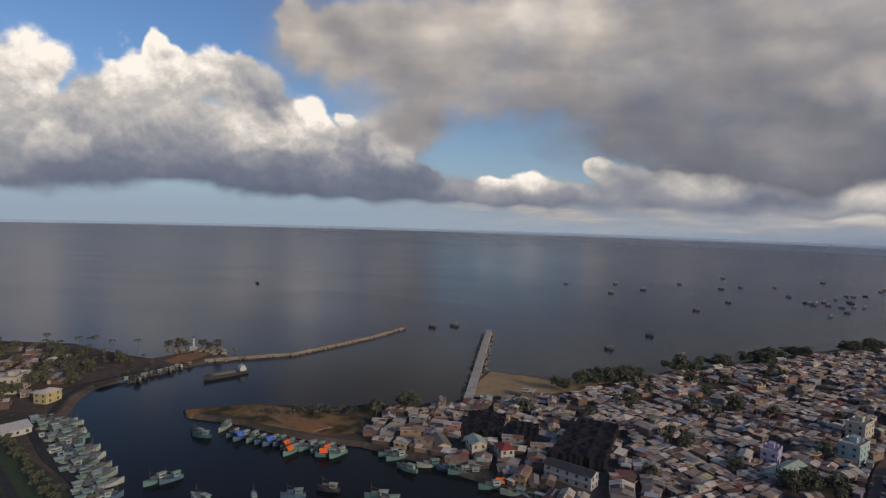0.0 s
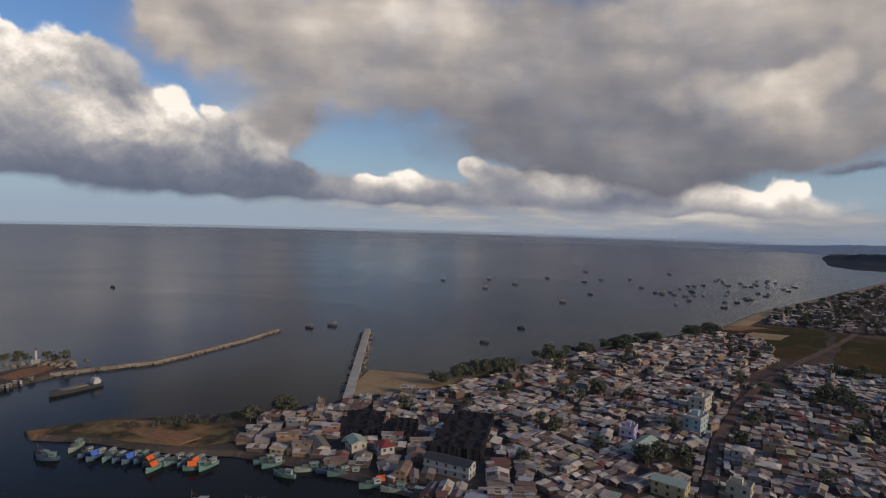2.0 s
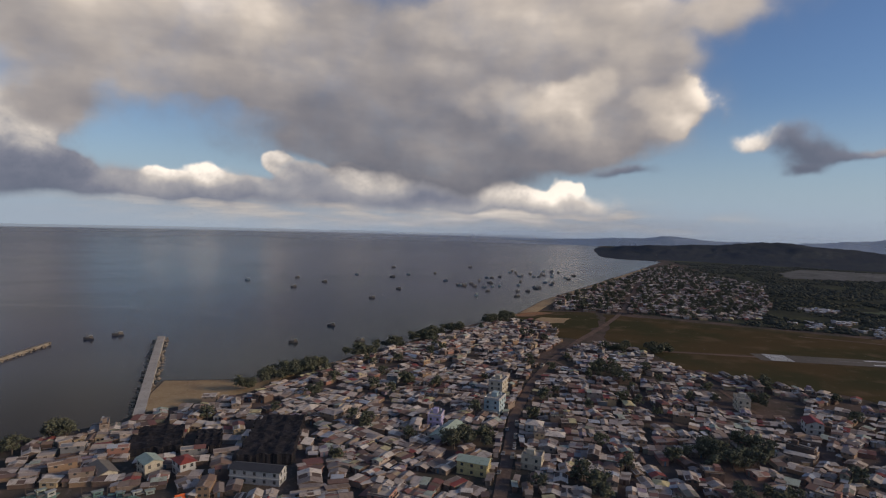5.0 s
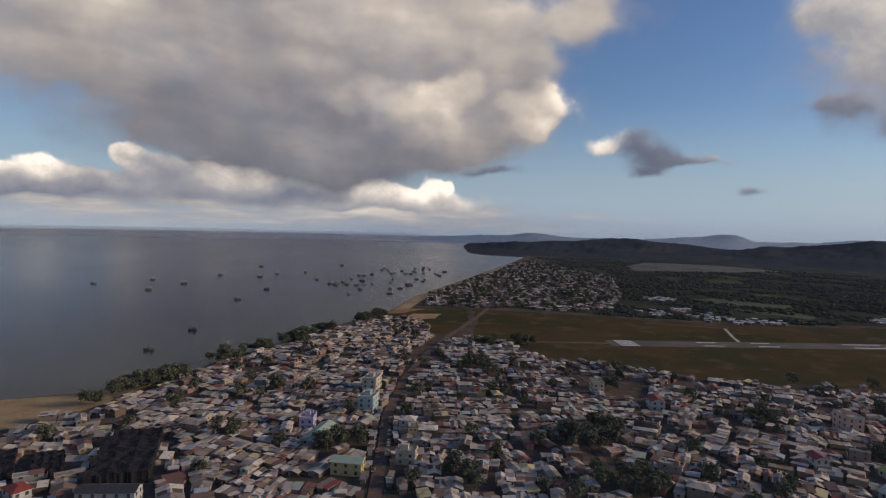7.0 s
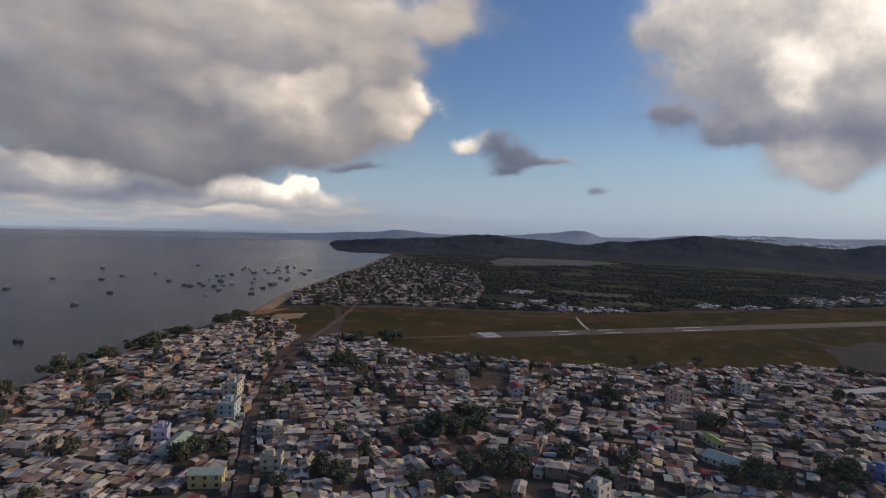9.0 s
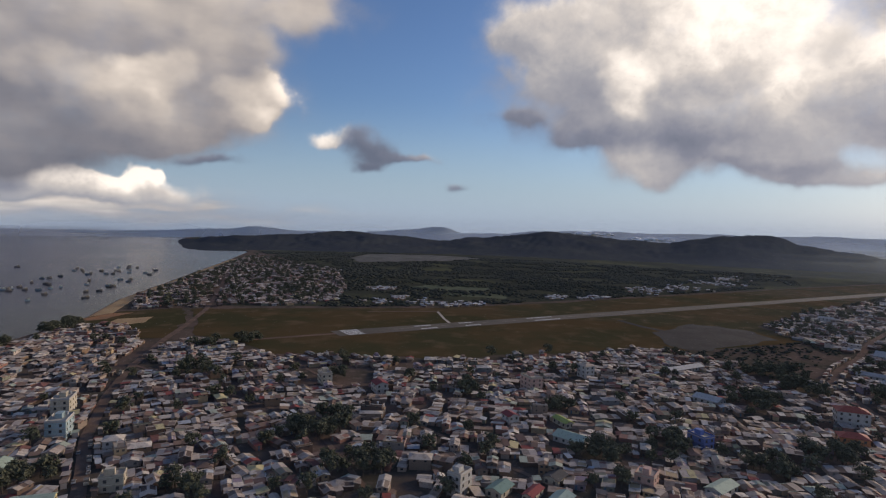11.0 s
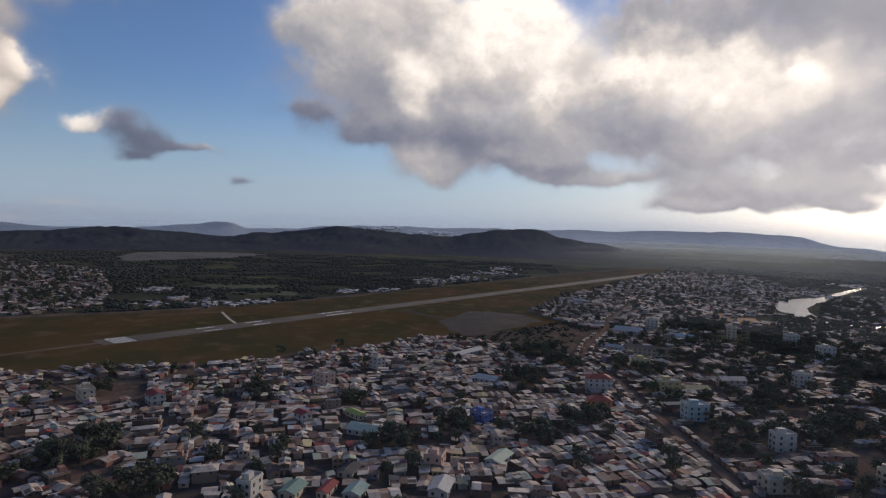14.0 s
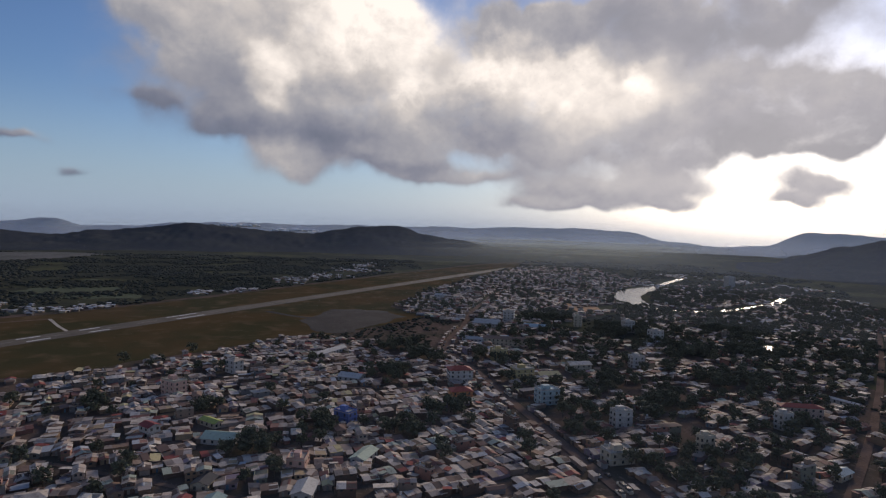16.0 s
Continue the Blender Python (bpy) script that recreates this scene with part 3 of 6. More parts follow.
def gap_to(x, y, line):
    """Distance from a point to a polyline."""
    best = 1e9
    for (x0, y0), (x1, y1) in zip(line, line[1:]):
        dx, dy = x1 - x0, y1 - y0
        k = max(0, min(1, ((x - x0) * dx + (y - y0) * dy) / (dx * dx + dy * dy)))
        best = min(best, math.hypot(x - x0 - k * dx, y - y0 - k * dy))
    return best


def sheet(name, ring, z, mat, skirt=0.0, drop=0.0, label="", category="ground", ragged=0.0):
    """A flat piece of ground with an irregular outline and a sloping edge."""
    rng = random.Random(name)
    pts = []
    for (x0, y0), (x1, y1) in zip(ring, ring[1:] + ring[:1]):
        n = max(1, min(40, int(math.hypot(x1 - x0, y1 - y0) / 14))) if ragged else 1
        for i in range(n):
            k = i / n
            pts.append((x0 + (x1 - x0) * k + rng.uniform(-ragged, ragged), y0 + (y1 - y0) * k + rng.uniform(-ragged, ragged)))
    bm = bmesh.new()
    top = [bm.verts.new((x, y, z)) for x, y in pts]
    face = bm.faces.new(top)
    face.normal_update()
    if face.normal.z < 0:
        face.normal_flip()
        pts.reverse()
        top.reverse()
    if skirt:
        n = len(pts)
        low = []
        for i in range(n):
            a, b = Vector(pts[i - 1]), Vector(pts[(i + 1) % n])
            d = (b - a).normalized()
            low.append(bm.verts.new((pts[i][0] + d.y * skirt, pts[i][1] - d.x * skirt, z - drop)))
        for i in range(n):
            j = (i + 1) % n
            bm.faces.new((top[i], low[i], low[j], top[j]))
    bmesh.ops.triangulate(bm, faces=[face])
    me = bpy.data.meshes.new(name)
    bm.to_mesh(me)
    bm.free()
    me.materials.append(mat)
    return tagged(new(name, me), label, category, kind="structure")


def strip(name, line, width, z, mat, label="", category="road"):
    """A road along a polyline."""
    v, f = [], []
    for i, (x, y) in enumerate(line):
        a, b = Vector(line[max(0, i - 1)]), Vector(line[min(len(line) - 1, i + 1)])
        d = (b - a).normalized() * width / 2
        v += [(x - d.y, y + d.x, z), (x + d.y, y - d.x, z)]
    f = [(2 * i, 2 * i + 1, 2 * i + 3, 2 * i + 2) for i in range(len(line) - 1)]
    return tagged(new(name, mesh_of(name, v, f, [mat])), label, category, kind="structure")


def arc(r, b0, b1, n):
    return [(r * math.sin(radians(b0 + (b1 - b0) * i / n)), r * math.cos(radians(b0 + (b1 - b0) * i / n))) for i in range(n + 1)]


# ---- water and land ----
LAND_Z = 2.0
R_FAR = 4930.0
sea_ring = arc(R_FAR, 0, 357, 119)
tagged(new("water", mesh_of("water", [(x, y, 0) for x, y in sea_ring], [tuple(reversed(range(120)))], [M_SEA])), "calm grey-blue sea and river mouth reflecting the clouds", "sea", kind="structure")
COAST = [(-155, 358), (-117, 375), (-77, 371), (-27, 380), (10, 388), (22, 402), (30, 440), (41, 472), (56, 466), (82, 457), (107, 453), (131, 455), (160, 467), (198, 492),
         (275, 530), (373, 581), (488, 635), (613, 732), (922, 918), (1354, 1182), (1694, 1397), (1887, 1634), (2208, 2044), (2449, 2457)]
RIVERSIDE = [(80, -300), (70, 0), (62, 150), (46, 255), (34, 265), (20, 278), (0, 292), (-21, 305), (-40, 315), (-62, 319), (-86, 328), (-113, 342), (-148, 351)]
sheet("ground", COAST + [(3050, 2750)] + arc(4900, 44, 181, 40) + [(-60, -700)] + RIVERSIDE, LAND_Z, M_LAND, 4.0, 3.0, "bare brown earth under the coastal town")
WEST = [(-142, 244), (-151, 250), (-187, 283), (-220, 318), (-224, 346), (-236, 378), (-238, 404), (-225, 428), (-208, 454), (-194, 474), (-186, 498), (-190, 512), (-204, 514),
        (-220, 500), (-233, 478), (-268, 492), (-325, 523), (-392, 525), (-600, 560), (-1500, 700), (-3000, 300), (-4300, -1500)]
sheet("ground_west", WEST + arc(4900, 250, 184, 12) + [(-130, -700), (-120, 100)], LAND_Z, M_LAND, 7.0, 3.0, "bare earth of the harbour's west bank")
sheet("beach", [(24, 400), (31, 440), (42, 470), (56, 464), (82, 455), (107, 451), (133, 453), (160, 466), (190, 484), (170, 474), (120, 442), (91, 418), (60, 408)], LAND_Z + 0.15, M_SAND, 8, 2.6, "strip of golden sand beside the jetty", "beach")
sheet("beach_far", [(430, 612), (488, 633), (613, 730), (922, 915), (1354, 1178), (1360, 1165), (930, 900), (622, 715), (500, 618)], LAND_Z + 0.15, M_SAND, 6, 2.5, "narrow sand beach along the shore", "beach")
M_SPIT = material("scrubby_sand", mottled((0.26, 0.17, 0.085), (0.055, 0.052, 0.030), (0.30, 0.15, 0.06), 0.05, 0.12), 0.95, 0, 1, 0.0)
sheet("sand_spit", [(-153, 357), (-117, 371), (-77, 364), (-46, 352), (-40, 330), (-62, 322), (-86, 331), (-113, 345), (-146, 352)], LAND_Z + 0.15, M_SPIT, 3, 2, "sandy spit at the river mouth", "beach", 1.5)
sheet("earth_mound", [(-106, 364), (-92, 366), (-84, 352), (-62, 334), (-70, 328), (-88, 340), (-98, 350)], LAND_Z + 0.6, M_CLAY, 5, 1.5, "pile of orange earth on the spit", "earth", 1.5)

# ---- airfield ----
FIELD = [(600, 590), (700, 440), (790, 310), (935, 175), (1170, -5), (1520, -275), (1800, -520), (1900, -640), (1860, -680), (1740, -622), (1093, -228), (855, -102), (760, -140),
         (640, -10), (636, 36), (588, 80), (529, 152), (490, 206), (466, 271), (440, 329), (466, 402), (470, 455), (540, 520)]
sheet("airfield_grass", FIELD, LAND_Z + 0.2, M_GRASS, 0, 0, "dry brown and green grass of the airfield", "grass", 4.0)
sheet("waste_ground", [(470, 628), (540, 640), (600, 600), (540, 535), (447, 468), (425, 485)], LAND_Z + 0.2, M_GRASS, 0, 0, "rough open ground by the beach", "grass", 4.0)
sheet("sand_patch", [(478, 590), (500, 600), (530, 575), (500, 555), (470, 560)], LAND_Z + 0.35, M_SAND, 0, 0, "patch of bare sand", "sand", 3.0)
sheet("sand_patch_beach", [(455, 620), (520, 640), (540, 622), (490, 608)], LAND_Z + 0.35, M_CLAY, 0, 0, "patch of orange sand", "sand", 3.0)
RW0, RW1 = Vector((555, 330)), Vector((1640, -540))
ALONG = (RW1 - RW0).normalized()
ACROSS = Vector((-ALONG.y, ALONG.x))


def rw(s, o):
    p = RW0 + ALONG * s + ACROSS * o
    return (p.x, p.y)


def slab(name, s0, s1, o0, o1, z, mat, label="", category="runway"):
    return sheet(name, [rw(s0, o0), rw(s1, o0), rw(s1, o1), rw(s0, o1)], z, mat, 0, 0, label, category)


RW_LEN = (RW1 - RW0).length
slab("runway", -10, RW_LEN, -15, 15, LAND_Z + 0.35, M_ASPHALT, "long grey asphalt runway")
slab("runway_shoulder", -110, 0, -4, 3, LAND_Z + 0.3, M_DIRT, "pale dirt track before the runway", "track")
for i in range(8):
    slab("threshold_bar", 0, 20, -13.5 + i * 3.6, -11.4 + i * 3.6, LAND_Z + 0.5, M_MARK, "white painted threshold bar", "marking")
for s in (90, 150, 255):
    for o in (-10, 7):
        slab("touchdown_bar", s, s + (42 if s > 200 else 22), o, o + 3, LAND_Z + 0.5, M_MARK, "white painted touchdown bar", "marking")
for i in range(30):
    slab("centre_dash", 60 + i * 50, 85 + i * 50, -0.45, 0.45, LAND_Z + 0.5, M_FADED, "faded white centre line dash", "marking")
sheet("apron", [(740, 18), (830, -20), (820, -85), (765, -110), (650, -30), (660, 0)], LAND_Z + 0.35, M_APRON, 0, 0, "grey aircraft apron", "apron", 5.0)
strip("taxiway", [(811, 65), (775, 35), (740, -10)], 8, LAND_Z + 0.3, M_APRON, "grey taxiway to the apron")
strip("link_track", [(655, 240), (700, 270), (752, 300)], 3.5, LAND_Z + 0.3, M_CONCRETE, "pale concrete track across the grass")
strip("perimeter_track", [(752, 300), (735, 330), (700, 380)], 4, LAND_Z + 0.3, M_DIRT, "faint dirt track")

WOODED = [(640, 585), (800, 560), (1050, 700), (1500, 1050), (1720, 1370), (2250, 2000), (2449, 2430), (3050, 2720)] + arc(4890, 45, 150, 30) + [
    (300, -900), (300, -500), (420, -420), (560, -340), (690, -280), (810, -218), (880, -118), (1095, -240), (1740, -636), (1870, -700), (1920, -640), (1810, -510), (1520, -262), (1178, 8), (950, 188), (806, 322), (716, 452)]
sheet("wooded_ground", WOODED, LAND_Z + 0.1, M_FLOOR, 0, 0, "dark scrubby ground under the woods")
BARE = [(1500, 840), (1640, 960), (1900, 1040), (2000, 860), (2010, 720), (1930, 590), (1890, 640), (1800, 655), (1640, 740)]
sheet("bare_fields", BARE, LAND_Z + 0.6, M_BARE, 0, 0, "pale bare fields before the hills", "field", 14.0)
sheet("dirt_field", [(883, -325), (905, -440), (798, -409), (788, -315)], LAND_Z + 0.3, M_CLAY, 0, 0, "bare brown sports ground", "field", 3.0)
sheet("green_clearing", [(963, 460), (1225, 416), (1000, 280), (930, 253), (926, 390)], LAND_Z + 0.3, M_LAWN, 0, 0, "green clearing among the woods", "field", 8.0)


# ---- roads ----
ROAD_COAST = [(120, 110), (152, 206), (169, 226), (194, 255), (225, 293), (284, 350), (340, 396), (436, 461), (530, 518), (602, 565), (700, 640), (1000, 880)]
ROAD_MAIN = [(150, -150), (243, -141), (307, -138), (421, -133), (481, -131), (560, -122), (620, -140), (690, -172), (800, -210), (1000, -300), (1300, -480)]
strip("road_coast", ROAD_COAST, 6.4, LAND_Z + 0.4, M_DIRT, "dusty brown coast road")
strip("road_main", ROAD_MAIN, 6.5, LAND_Z + 0.4, M_DIRT, "dusty main street through the town")
ROAD_EAST = [(215, -230), (257, -284), (309, -349), (390, -444), (480, -547), (620, -700)]
strip("road_east", ROAD_EAST, 5.0, LAND_Z + 0.4, M_DIRT, "dusty back street between gardens")
LANES = [[(243, -141), (260, 20), (330, 150), (440, 330)], [(354, 412), (330, 300), (300, 200), (230, 120)], [(421, -133), (440, 0), (500, 120)], [(481, -131), (470, -260), (430, -400)]]
for lane in LANES:
    strip("road_lane", lane, 3.0, LAND_Z + 0.25, M_DIRT, "narrow earth lane between houses")


# ---- hills ----
def hills(name, profile, crest, foot, back, mat, label, category="hill", rough=5.0, steps=14, grain=0.5):
    """A wooded ridge: profile holds bearings and the heights of the crest; foot and back are its reach towards and behind."""
    b0, b1 = profile[0][0], profile[-1][0]
    cols = int((b1 - b0) / grain)
    v, f = [], []
    for i in range(cols + 1):
        b = b0 + (b1 - b0) * i / cols
        for (p0, h0), (p1, h1) in zip(profile, profile[1:]):
            if p0 <= b <= p1:
                k = (b - p0) / (p1 - p0)
                k = k * k * (3 - 2 * k)
                top = h0 + (h1 - h0) * k
                break
        for j in range(steps + 1):
            k = j / steps
            r = crest - foot + (foot + back) * k
            u = k * (foot + back) / foot if r < crest else 1 - (r - crest) / back
            u = max(0.0, min(1.0, u))
            u = u * u * (3 - 2 * u)
            x, y = r * math.sin(radians(b)), r * math.cos(radians(b))
            lump = noise.fractal(Vector((x / 260, y / 260, 0)), 1.0, 2.0, 4) * rough * 2.0 + noise.noise(Vector((x / 24, y / 24, 3))) * rough * 0.85
            v.append((x, y, LAND_Z - 3 + max(0.0, top) * u + lump * min(1, u * 2) * min(1, max(0, top) / 30) + 1.0 * u))
    n = steps + 1
    f = [(i * n + j, (i + 1) * n + j, (i + 1) * n + j + 1, i * n + j + 1) for i in range(cols) for j in range(steps)]
    return tagged(new(name, mesh_of(name, v, f, [mat], smooth=True)), label, category, kind="structure")


def crest_heights(r, *pairs):
    """Bearings and elevation angles of a skyline as bearings and heights at range r."""
    return [(b, EYE_Z + r * math.tan(radians(e)) - LAND_Z) for b, e in pairs]


# the farthest hills carry their distance haze in their colour
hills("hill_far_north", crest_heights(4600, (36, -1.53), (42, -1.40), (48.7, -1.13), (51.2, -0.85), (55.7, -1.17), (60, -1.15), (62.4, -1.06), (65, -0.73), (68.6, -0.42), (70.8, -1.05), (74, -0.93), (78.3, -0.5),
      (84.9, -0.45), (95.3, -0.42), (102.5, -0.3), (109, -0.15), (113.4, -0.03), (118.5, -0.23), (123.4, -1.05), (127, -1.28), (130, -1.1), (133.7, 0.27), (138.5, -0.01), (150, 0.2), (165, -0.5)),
      4600, 1300, 250, M_FAR_HAZED, "distant hazy blue hills", rough=5.0, grain=0.35)
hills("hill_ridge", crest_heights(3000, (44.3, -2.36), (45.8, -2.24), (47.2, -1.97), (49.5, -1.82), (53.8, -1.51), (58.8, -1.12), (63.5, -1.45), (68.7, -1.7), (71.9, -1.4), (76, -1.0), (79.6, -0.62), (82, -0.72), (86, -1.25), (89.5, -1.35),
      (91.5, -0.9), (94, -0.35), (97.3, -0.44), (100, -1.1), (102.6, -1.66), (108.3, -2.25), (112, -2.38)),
      3000, 850, 700, M_FOREST_HAZED, "dark wooded ridge behind the airfield", rough=7.0, steps=48, grain=0.2)
hills("hill_east", crest_heights(2500, (126, -2.9), (130.6, -2.6), (133, -1.75), (136, -0.75), (138.5, -0.2), (145, 0.2), (155, -1), (165, -2.8)), 2500, 700, 500, M_FOREST_HAZED, "dark wooded hill beyond the river", rough=7.0, steps=20, grain=0.25)


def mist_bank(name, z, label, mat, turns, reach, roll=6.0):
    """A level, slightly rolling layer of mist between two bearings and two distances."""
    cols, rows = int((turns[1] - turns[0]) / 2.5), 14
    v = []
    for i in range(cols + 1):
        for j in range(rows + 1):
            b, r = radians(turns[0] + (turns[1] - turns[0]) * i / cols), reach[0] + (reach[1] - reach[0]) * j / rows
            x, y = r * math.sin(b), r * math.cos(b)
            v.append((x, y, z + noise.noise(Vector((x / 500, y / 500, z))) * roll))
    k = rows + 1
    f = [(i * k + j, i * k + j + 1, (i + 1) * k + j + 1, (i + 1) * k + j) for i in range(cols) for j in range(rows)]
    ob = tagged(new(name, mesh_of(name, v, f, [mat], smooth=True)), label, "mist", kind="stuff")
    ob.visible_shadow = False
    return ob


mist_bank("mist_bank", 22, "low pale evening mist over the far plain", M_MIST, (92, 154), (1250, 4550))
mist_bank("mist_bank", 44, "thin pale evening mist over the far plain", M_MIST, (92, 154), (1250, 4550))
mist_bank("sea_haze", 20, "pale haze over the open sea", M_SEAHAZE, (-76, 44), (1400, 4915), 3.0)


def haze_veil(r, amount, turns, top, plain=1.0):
    """A see-through curtain at one distance, standing on the ground in place of hazy air."""
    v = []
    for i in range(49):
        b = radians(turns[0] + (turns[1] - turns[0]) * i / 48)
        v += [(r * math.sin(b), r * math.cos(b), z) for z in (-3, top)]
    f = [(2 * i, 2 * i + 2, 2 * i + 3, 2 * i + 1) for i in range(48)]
    ob = tagged(new("haze", mesh_of("haze", v, f, [air("hazy_air", amount, top, turns, plain)], smooth=True)), "see-through curtain standing in for thin blue haze", "haze", kind="stuff")
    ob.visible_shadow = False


# curtain added close by only to lift the darkest tones of the view
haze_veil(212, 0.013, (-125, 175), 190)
# curtains in steps of distance imitate aerial haze
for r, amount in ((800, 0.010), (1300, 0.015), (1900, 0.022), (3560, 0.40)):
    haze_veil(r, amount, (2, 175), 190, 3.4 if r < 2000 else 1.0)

M_FOG = material("valley_fog", mottled((0.85, 0.85, 0.85), (0.80, 0.81, 0.82), (0.88, 0.88, 0.88), 0.01, 0.05), 1.0, 0, 1, 0.0)
fog, frng = Shape(), random.Random(21)
for b0, b1, z in ((81.3, 84.5, 82), (85.5, 89.8, 60)):
    for i in range(70):
        b, r = radians(frng.uniform(b0, b1)), frng.uniform(3420, 3540)
        fog.clump((r * math.sin(b), r * math.cos(b), z + frng.gauss(0, 4)), frng.uniform(8, 20), frng, 0.3)
tagged(new("fog_bank", fog.mesh("fog_bank", M_FOG, smooth=True)), "white fog lying in the valley behind the ridge", "fog", kind="stuff")

# ---- houses ----
rng = random.Random(4)


def gable(s, w, l, h, rise, over=0.45, thick=0.14):
    """A two-sided roof as one connected slab."""
    x, y = w / 2 + over, l / 2 + over
    e = h - rise * over / (w / 2)
    ring = [(-x, e), (0, h + rise), (x, e), (x, e + thick), (0, h + rise + thick * 1.2), (-x, e + thick)]
    s.loft([[(a, -y, b) for a, b in ring], [(a, y, b) for a, b in ring]])


def hip(s, w, l, h, rise, over=0.5):
    x, y, k = w / 2 + over, l / 2 + over, max(0.2, l / 2 - w / 2)
    b = len(s.v)
    s.v += [(-x, -y, h), (x, -y, h), (x, y, h), (-x, y, h), (0, -k, h + rise), (0, k, h + rise), (-x, -y, h - 0.15), (x, -y, h - 0.15), (x, y, h - 0.15), (-x, y, h - 0.15)]
    s.f += [tuple(b + i for i in q) for q in ((0, 1, 4), (1, 2, 5, 4), (2, 3, 5), (3, 0, 4, 5), (6, 7, 1, 0), (7, 8, 2, 1), (8, 9, 3, 2), (9, 6, 0, 3), (9, 8, 7, 6))]


def shed(s, w, l, h, rise, over=0.4, thick=0.13):
    x, y = w / 2 + over, l / 2 + over
    ring = [(-x, h), (x, h + rise), (x, h + rise + thick), (-x, h + thick)]
    s.loft([[(a, -y, b) for a, b in ring], [(a, y, b) for a, b in ring]])


def walls(w, l, h, rise, kind):
    s = Shape()
    if kind == "gable":
        ring = [(-w / 2, -1.0), (w / 2, -1.0), (w / 2, h), (0, h + rise), (-w / 2, h)]
        s.loft([[(a, -l / 2, b) for a, b in ring], [(a, l / 2, b) for a, b in ring]])
    elif kind == "shed":
        ring = [(-w / 2, -1.0), (w / 2, -1.0), (w / 2, h + rise), (-w / 2, h)]
        s.loft([[(a, -l / 2, b) for a, b in ring], [(a, l / 2, b) for a, b in ring]])
    else:
        s.box(-w / 2, -l / 2, -1.0, w / 2, l / 2, h)
    return s


def house_parts(w, l, floors, kind, annex=0.0):
    """The meshes of one house: name, shape, material, one entry a part."""
    h = 2.75 * floors - 0.45
    rise = {"gable": w * 0.145, "hip": w * 0.2, "shed": w * 0.10, "flat": 0}[kind]
    out = [("wall", walls(w, l, h, rise, kind), M_WALL)]
    roof = Shape()
    if kind == "flat":
        roof.box(-w / 2 - 0.1, -l / 2 - 0.1, h, w / 2 + 0.1, l / 2 + 0.1, h + 0.14)
        for a, b, c, d in ((-w / 2, -l / 2, w / 2, -l / 2 + 0.15), (-w / 2, l / 2 - 0.15, w / 2, l / 2), (-w / 2, -l / 2 + 0.15, -w / 2 + 0.15, l / 2 - 0.15), (w / 2 - 0.15, -l / 2 + 0.15, w / 2, l / 2 - 0.15)):
            out.append(("parapet", Shape().box(a, b, h + 0.14, c, d, h + 0.85), M_WALL))
        if floors > 1:
            out.append(("stair_head", Shape().box(-w * 0.3, l * 0.1, h + 0.14, w * 0.2, l * 0.1 + 2.6, h + 2.5), M_WALL))
        out.append(("roof", roof, M_CONCRETE))
        tank = Shape().tube((w * 0.2, -l * 0.25, h + 0.9), (w * 0.2, -l * 0.25, h + 2.1), 0.55, 0.55, 8)
        out.append(("water_tank", tank, M_STEEL))
    else:
        if kind == "hip" or l < 6.5:
            {"gable": gable, "hip": hip, "shed": shed}[kind](roof, w, l, h, rise)
            out.append(("roof", roof, M_ROOF))
        else:
            # older and newer sheets: the roof is laid in two or three lengths, one lapping under the next
            cuts = [-0.5, -0.04, 0.5] if l < 9.5 else [-0.5, -0.2, 0.16, 0.5]
            for k, (c0, c1) in enumerate(zip(cuts, cuts[1:])):
                length = Shape()
                {"gable": gable, "shed": shed}[kind](length, w - 0.1 * (k % 2), (c1 - c0) * l - 0.5, h - 0.16 * (k % 2), rise)
                length.v = [(a, b + (c0 + c1) / 2 * l, c) for a, b, c in length.v]
                out.append(("roof", length, M_ROOF))
    if annex:
        y0, y1, ha = l / 2, l / 2 + annex, 2.3
        out.append(("annex", Shape().box(-w * 0.42, y0 - 0.1, -1, w * 0.3, y1, ha), M_WALL))
        ring = [(y0 - 0.2, ha + 0.75), (y1 + 0.4, ha + 0.05), (y1 + 0.4, ha + 0.15), (y0 - 0.2, ha + 0.87)]
        out.append(("annex_roof", Shape().loft([[(-w * 0.48, a, b) for a, b in ring], [(w * 0.36, a, b) for a, b in ring]]), M_ROOF))
    for k in range(floors):
        z = k * 2.8
        for side in (-1, 1):
            y = side * l / 2
            lo, hi = sorted((y, y + side * 0.06))
            cols = 2 if w > 5 else 1
            for c in range(cols):
                x = (c - (cols - 1) / 2) * w * 0.45
                if k == 0 and c == 0 and side < 0:
                    out.append(("door", Shape().box(x - 0.5, lo, -0.2, x + 0.5, hi, 2.1), M_DOOR))
                else:
                    out.append(("window", Shape().box(x - 0.6, lo, z + 1.0, x + 0.6, hi, z + 2.0), M_GLASS))
            if k and side < 0:
                out.append(("balcony", Shape().box(-w / 2, -l / 2 - 1.0, z - 0.15, w / 2, -l / 2, z + 0.0).box(-w / 2, -l / 2 - 1.0, z, w / 2, -l / 2 - 0.9, z + 0.9), M_WALL))
        for side in (-1, 1) if k else ():
            x = side * w / 2
            lo, hi = sorted((x, x + side * 0.06))
            for c in range(2):
                y = (c - 0.5) * l * 0.5
                out.append(("window", Shape().box(lo, y - 0.55, z + 1.0, hi, y + 0.55, z + 2.1), M_GLASS))
    return out


